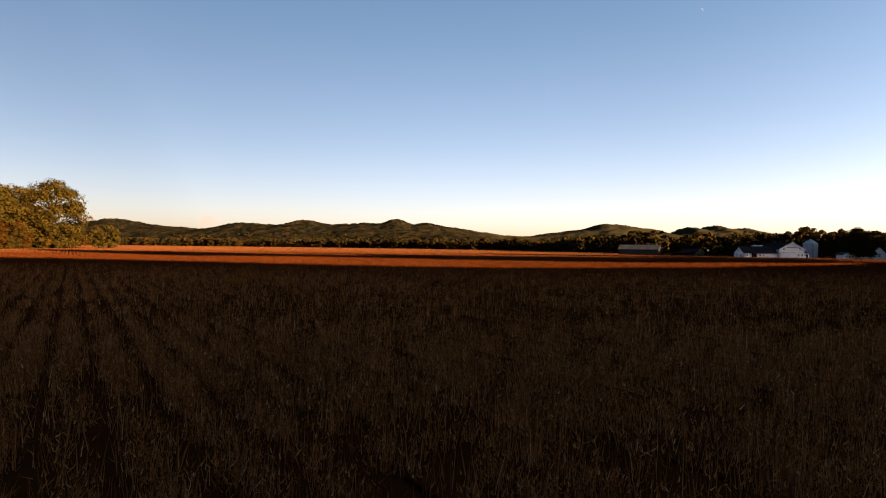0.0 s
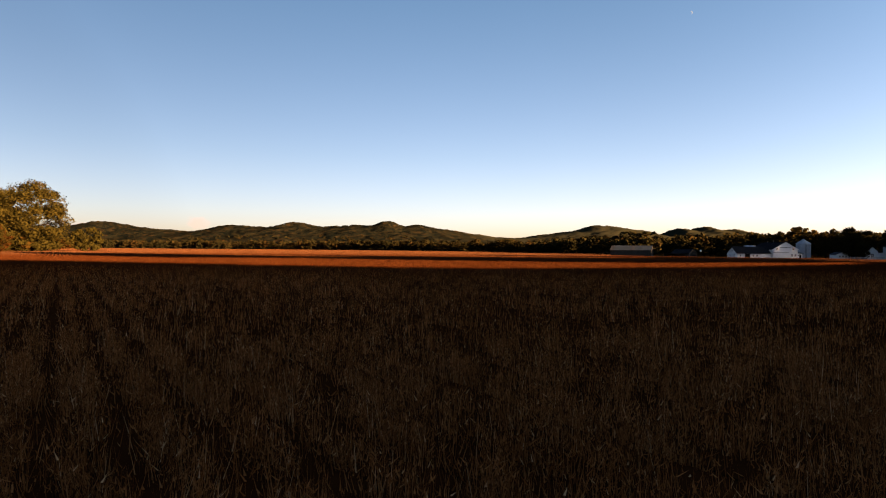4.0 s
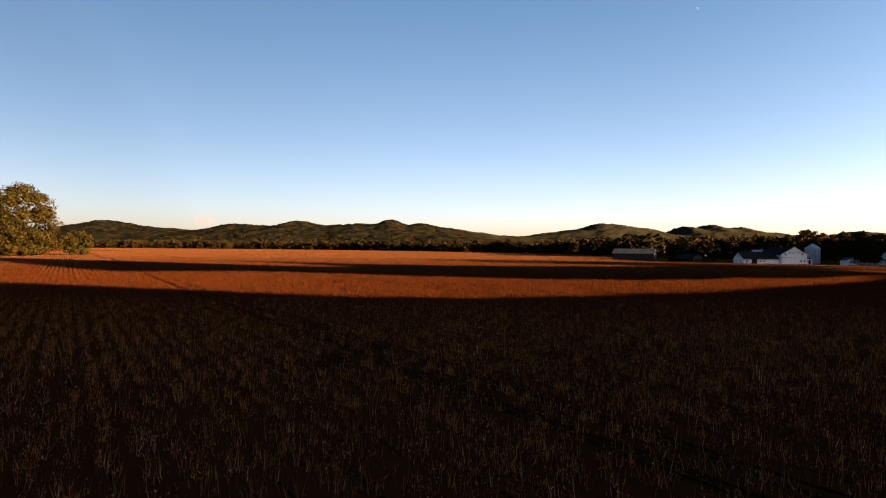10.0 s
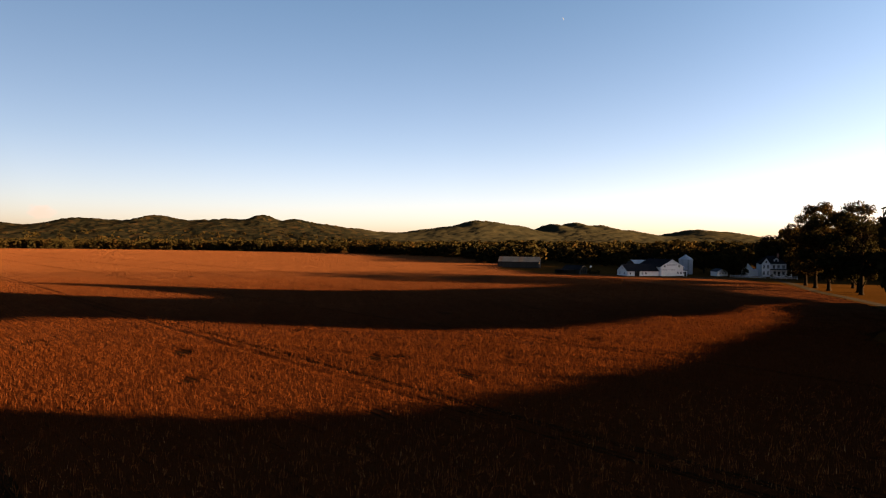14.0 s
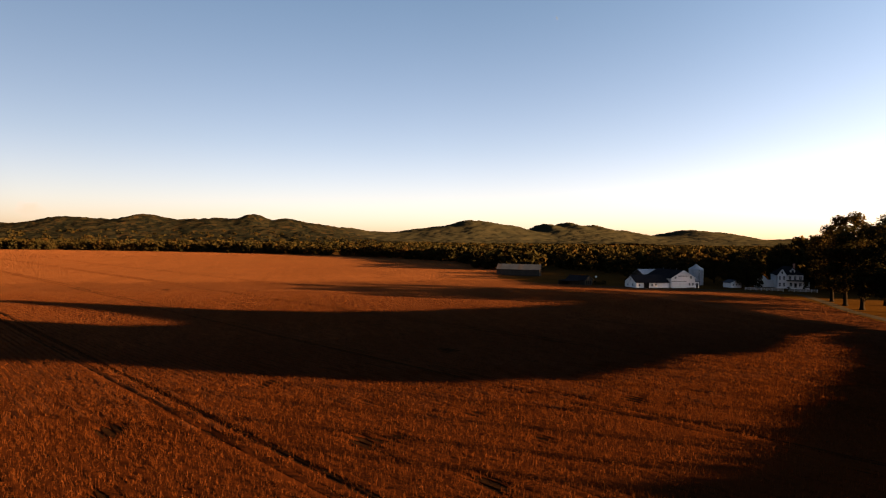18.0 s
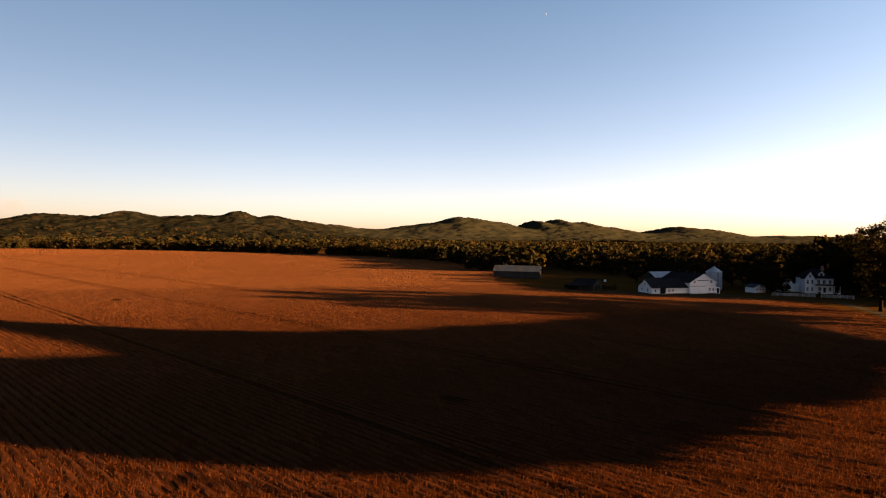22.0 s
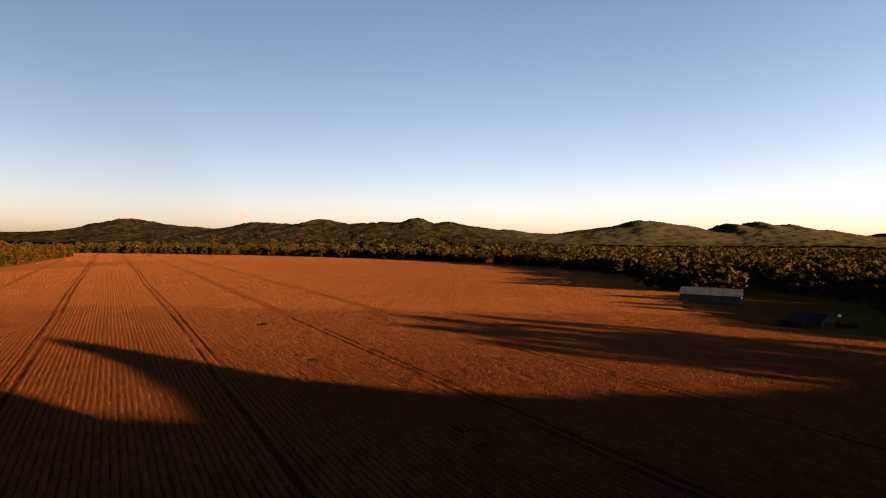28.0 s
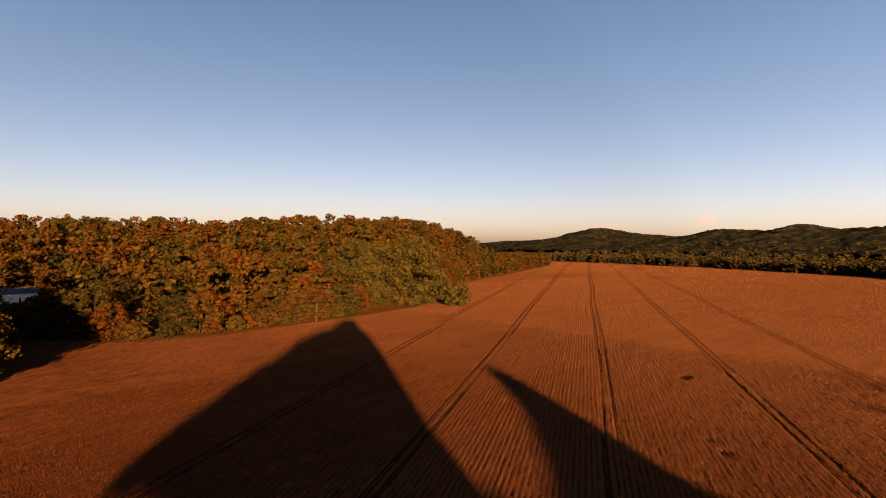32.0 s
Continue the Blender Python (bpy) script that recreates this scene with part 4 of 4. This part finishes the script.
part("loft_door", placed(box(-0.7, -0.08, 4.2, 0.7, -0.004, 5.4), right_end), mat_grey_wood, grey)
for k in range(13):
    x = -12.2 + 1.95 * k
    part("batten", box(x, -0.025, 0.1, x + 0.12, -0.003, 3.6), mat_grey_wood, grey)
part("sill_board", box(-12.5, -0.09, 0.0, 12.5, -0.002, 0.35), mat_dark_roof, grey)
for k in range(4):
    part("shelter_post", box(-13.0 - 1.9 * k, 1.0, 0, -12.85 - 1.9 * k, 1.16, 2.2), mat_grey_wood, grey)
part("shelter_roof", box(-19.4, 0.4, 2.2, -12.55, 5.0, 2.34), mat_grey_wood, grey)

# the little shed with its open cart shelter
shed = gable_block("shed", "small weathered shed with dark panels as openings and a cart shelter", 133.5, 294.5, 30, 6.6, 10, 2.4, 4.2, mat_grey_wood, mat_dark_roof)
for x in (-1.7, 0.0, 1.7):
    doorway(shed, x, 0.25, 1.1, 1.7, FRONT, mat_grey_wood)
part("shelter_roof", prism([(-10.5, 2.05), (-3.75, 2.2), (-3.75, 2.34), (-10.5, 2.19)], 1.4, 9.8), mat_dark_roof, shed, "low dark shelter roof")
for k in range(3):
    part("shelter_post", box(-10.3 + 3.0 * k, 1.6, 0, -10.1 + 3.0 * k, 1.8, 2.06 + 0.06 * k), mat_grey_wood, shed)
part("shelter_back", box(-10.4, 9.4, 0, -3.4, 9.6, 2.05), mat_grey_wood, shed)

# the farmhouse
house = thing("farmhouse", "white two-storey farmhouse with dark roof, dormer and porch", "house", Matrix.Translation((219, 267, 0)) @ Matrix.Rotation(radians(-30), 4, "Z"))
part("wall", box(-5.5, 0, 0, 5.5, 9, 6.1), mat_white, house)
bm = bmesh.new()
ring = [bm.verts.new(p) for p in ((-6.0, -0.5, 6.1), (6.0, -0.5, 6.1), (6.0, 9.5, 6.1), (-6.0, 9.5, 6.1))]
top = [bm.verts.new(p) for p in ((-1.5, 4.0, 9.9), (1.5, 4.0, 9.9), (1.5, 5.0, 9.9), (-1.5, 5.0, 9.9))]
bm.faces.new(ring[::-1]), bm.faces.new(top)
for i in range(4):
    bm.faces.new((ring[i - 1], ring[i], top[i], top[i - 1]))
bmesh.ops.recalc_face_normals(bm, faces=bm.faces)
part("roof", bm, mat_dark_roof, house)
part("gable_bay", prism([(-5.2, 0), (-1.6, 0), (-1.6, 6.1), (-3.4, 8.9), (-5.2, 6.1)], -1.5, -0.003), mat_white, house)
for s in (-1, 1):
    part("gable_roof", prism([(-3.4, 8.92), (-3.4 + 2.2 * s, 5.75), (-3.4 + 2.2 * s, 5.9), (-3.4, 9.07)], -1.9, 3.2), mat_dark_roof, house)
dormer = part("dormer", prism([(0.4, 6.9), (2.4, 6.9), (2.4, 8.2), (1.4, 9.1), (0.4, 8.2)], 0.8, 3.6), mat_white, house)
part("pane", box(0.9, 0.76, 7.2, 1.9, 0.79, 8.2), mat_glass, dormer)
for s in (-1, 1):
    part("dormer_roof", prism([(1.4, 9.12), (1.4 + 1.3 * s, 7.95), (1.4 + 1.3 * s, 8.07), (1.4, 9.25)], 0.5, 3.9), mat_dark_roof, dormer)
for x in (0.2, 2.2, 4.3):
    window(house, x, 3.9, 0.95, 1.6)
bay = Matrix.Translation((0, -1.5, 0))
for z in (0.9, 3.9):
    window(house, -4.3, z, 0.7, 1.6, bay), window(house, -2.6, z, 0.7, 1.6, bay)
window(house, -3.4, 6.5, 0.7, 1.1, bay)
for x in (0.6, 4.3):
    window(house, x, 0.9, 1.0, 1.6)
doorway(house, 2.4, 0.3, 1.0, 2.1)
part("porch_roof", prism([(-1.5, 3.35), (7.4, 3.35), (7.0, 3.75), (-1.2, 3.75)], -3.0, -0.01), mat_dark_roof, house, "dark porch roof")
part("porch_floor", box(-1.5, -2.8, 0, 7.2, -0.004, 0.35), mat_white, house)
for x in (-1.3, 0.8, 2.9, 5.0, 7.0):
    part("porch_post", box(x - 0.08, -2.7, 0.35, x + 0.08, -2.54, 3.35), mat_white, house)
part("porch_rail", box(-1.3, -2.66, 1.15, 7.0, -2.6, 1.23), mat_white, house)
part("wing", prism([(-12.5, 0), (-8.3, 0), (-8.3, 3.8), (-10.4, 6.0), (-12.5, 3.8)], 3.0, 10.0), mat_white, house, "white gabled side wing")
for s in (-1, 1):
    part("wing_roof", prism([(-10.4, 6.02), (-10.4 + 2.5 * s, 3.4), (-10.4 + 2.5 * s, 3.56), (-10.4, 6.18)], 2.6, 10.3), mat_dark_roof, house)
window(house, -10.4, 1.2, 0.9, 1.6, Matrix.Translation((0, 3.0, 0)))
part("wing_link", box(-8.3, 4.5, 0, -5.5, 9, 3.2), mat_white, house)
chimney = part("chimney", box(2.8, 5.2, 8.2, 3.6, 6.0, 11.0, bevel=0.03), two_tone("chimney_brick", (0.16, 0.06, 0.04), (0.30, 0.13, 0.09), 4, 0.5), house, "red brick chimney")

coop = gable_block("chicken_coop", "small white outbuilding beside the farmyard", 195.8, 273, 5, 6.2, 4.5, 2.2, 3.4, mat_white, mat_tin, 0.3, "outbuilding")
for x in (-1.6, 0.0, 1.6):
    window(coop, x, 1.0, 0.8, 0.7, bars=False)

# the white board fence before the house
fence = thing("fence", "white board fence before the farmhouse", "fence", Matrix.Translation((190, 261, 0)))
run = Vector((20.5, -16.5, 0))
posts = 14
for k in range(posts):
    p = run * (k / (posts - 1))
    part("post", box(p.x - 0.07, p.y - 0.07, 0, p.x + 0.07, p.y + 0.07, 1.35), mat_siding, fence)
ang = math.atan2(run.y, run.x)
for k in range(posts - 1):
    if k == 7:
        continue
    for z in (0.35, 0.75, 1.12):
        m = Matrix.Translation(run * (k / (posts - 1))) @ Matrix.Rotation(ang, 4, "Z")
        part("rail", placed(box(0.02, -0.09, z, run.length / (posts - 1) - 0.02, -0.05, z + 0.15), m), mat_siding, fence)


def ribbon(name, label, points, width, mat, z=0.03):
    pts = [Vector((x, y, z)) for x, y in points]
    verts, faces = [], []
    for i, p in enumerate(pts):
        d = (pts[min(i + 1, len(pts) - 1)] - pts[max(i - 1, 0)]).normalized()
        n = Vector((-d.y, d.x, 0)) * width / 2
        verts += [p - n, p + n]
        if i:
            faces.append((2 * i - 2, 2 * i - 1, 2 * i + 1, 2 * i))
    return tagged(new(name, from_arrays(name, [tuple(v) for v in verts], faces, mat)), label, "lane", kind="structure")


ribbon("lane", "pale gravel farm lane", [(112, 300), (124, 291), (134, 289), (143, 283), (144, 270), (156, 266), (172, 264), (184, 258), (197, 240), (180, 213), (164, 190), (152, 166), (143, 150), (118, 118)], 3.4, mat_gravel)
ribbon("field_track", "dirt track along the edge of the woods", [(x + 3.5, y) for x, y in WOODS_EDGE[4:15]], 4.2, mat_soil, 0.04)

# yard trees round the house and shrubs by the barns
YARD = ((206, 300, 1, 0.62), (216, 296, 0, 0.60), (226, 301, 1, 0.7), (197, 303, 1, 0.6), (236, 292, 0, 0.66), (203, 286, 1, 0.45), (201.5, 272, 1, 0.33), (200, 266, 1, 0.36), (198.5, 270, 1, 0.5), (201, 277, 0, 0.5), (198.5, 277, 1, 0.28), (188, 312, 0, 0.5), (246, 300, 0, 0.75), (176, 330, 1, 0.55), (228, 283, 1, 0.6))
for x, y, kind, s in YARD:
    one = copy_thing(tall[kind], Matrix.Translation((x, y, -0.1)) @ Matrix.Rotation(x + y, 4, "Z"))
    one.scale = (s * 1.15, s * 1.15, s)
    tagged(one, "dark leafy yard tree behind the farm buildings", group="yard trees")
shrub = build_tree("shrub", 140, 1.8, 1.5, 0.05, 14, 420, 0.16, mat_green, mat_bark, "low dark shrub beside the farm lane", 4)
shrub.matrix_basis = Matrix.Translation((138, 296, 0))
for x, y, s in ((140, 296.4, 0.8), (141.8, 295.8, 1.0), (143, 296.3, 0.7), (136.8, 297, 0.6), (210, 258, 0.8), (219, 259, 0.9), (200, 264, 1.1)):
    one = copy_thing(shrub, Matrix.Translation((x, y, 0)) @ Matrix.Rotation(x * y, 4, "Z"))
    one.scale = (s, s, s)
bird = thing("bird_house", "white bird house on a pole by the lane", "bird house", Matrix.Translation((139.5, 298.5, 0)))
part("pole", box(-0.06, -0.06, 0, 0.06, 0.06, 3.2), mat_grey_wood, bird)
part("house_box", prism([(-0.4, 3.2), (0.4, 3.2), (0.4, 3.7), (0, 4.1), (-0.4, 3.7)], -0.35, 0.35), mat_white, bird)
part("perch", box(-0.05, -0.5, 3.3, 0.05, -0.352, 3.34), mat_grey_wood, bird)

# houses seen through a gap in the hillside woods
for x, y, turn, w, d, e, rdg in ((-289, 151, 6, 9, 17, 4.0, 6.2), (-286, 134, 20, 7, 11, 3.2, 5.2)):
    z = float(land(np.array(float(x)), np.array(float(y))))
    h = gable_block("cottage", "white house half hidden by the hillside trees", x, y, turn, w, d, e, rdg, mat_siding, mat_tin, 0.3, "house")
    h.location.z = z - 0.3
    long_side = Matrix.Translation((w / 2, 0, 0)) @ Matrix.Rotation(radians(90), 4, "Z")
    for k in (2.5, 5.5, 11.0):
        window(h, k, 1.3, 1.0, 1.3, long_side)
    doorway(h, 8.2, 0.4, 1.0, 2.1, long_side)
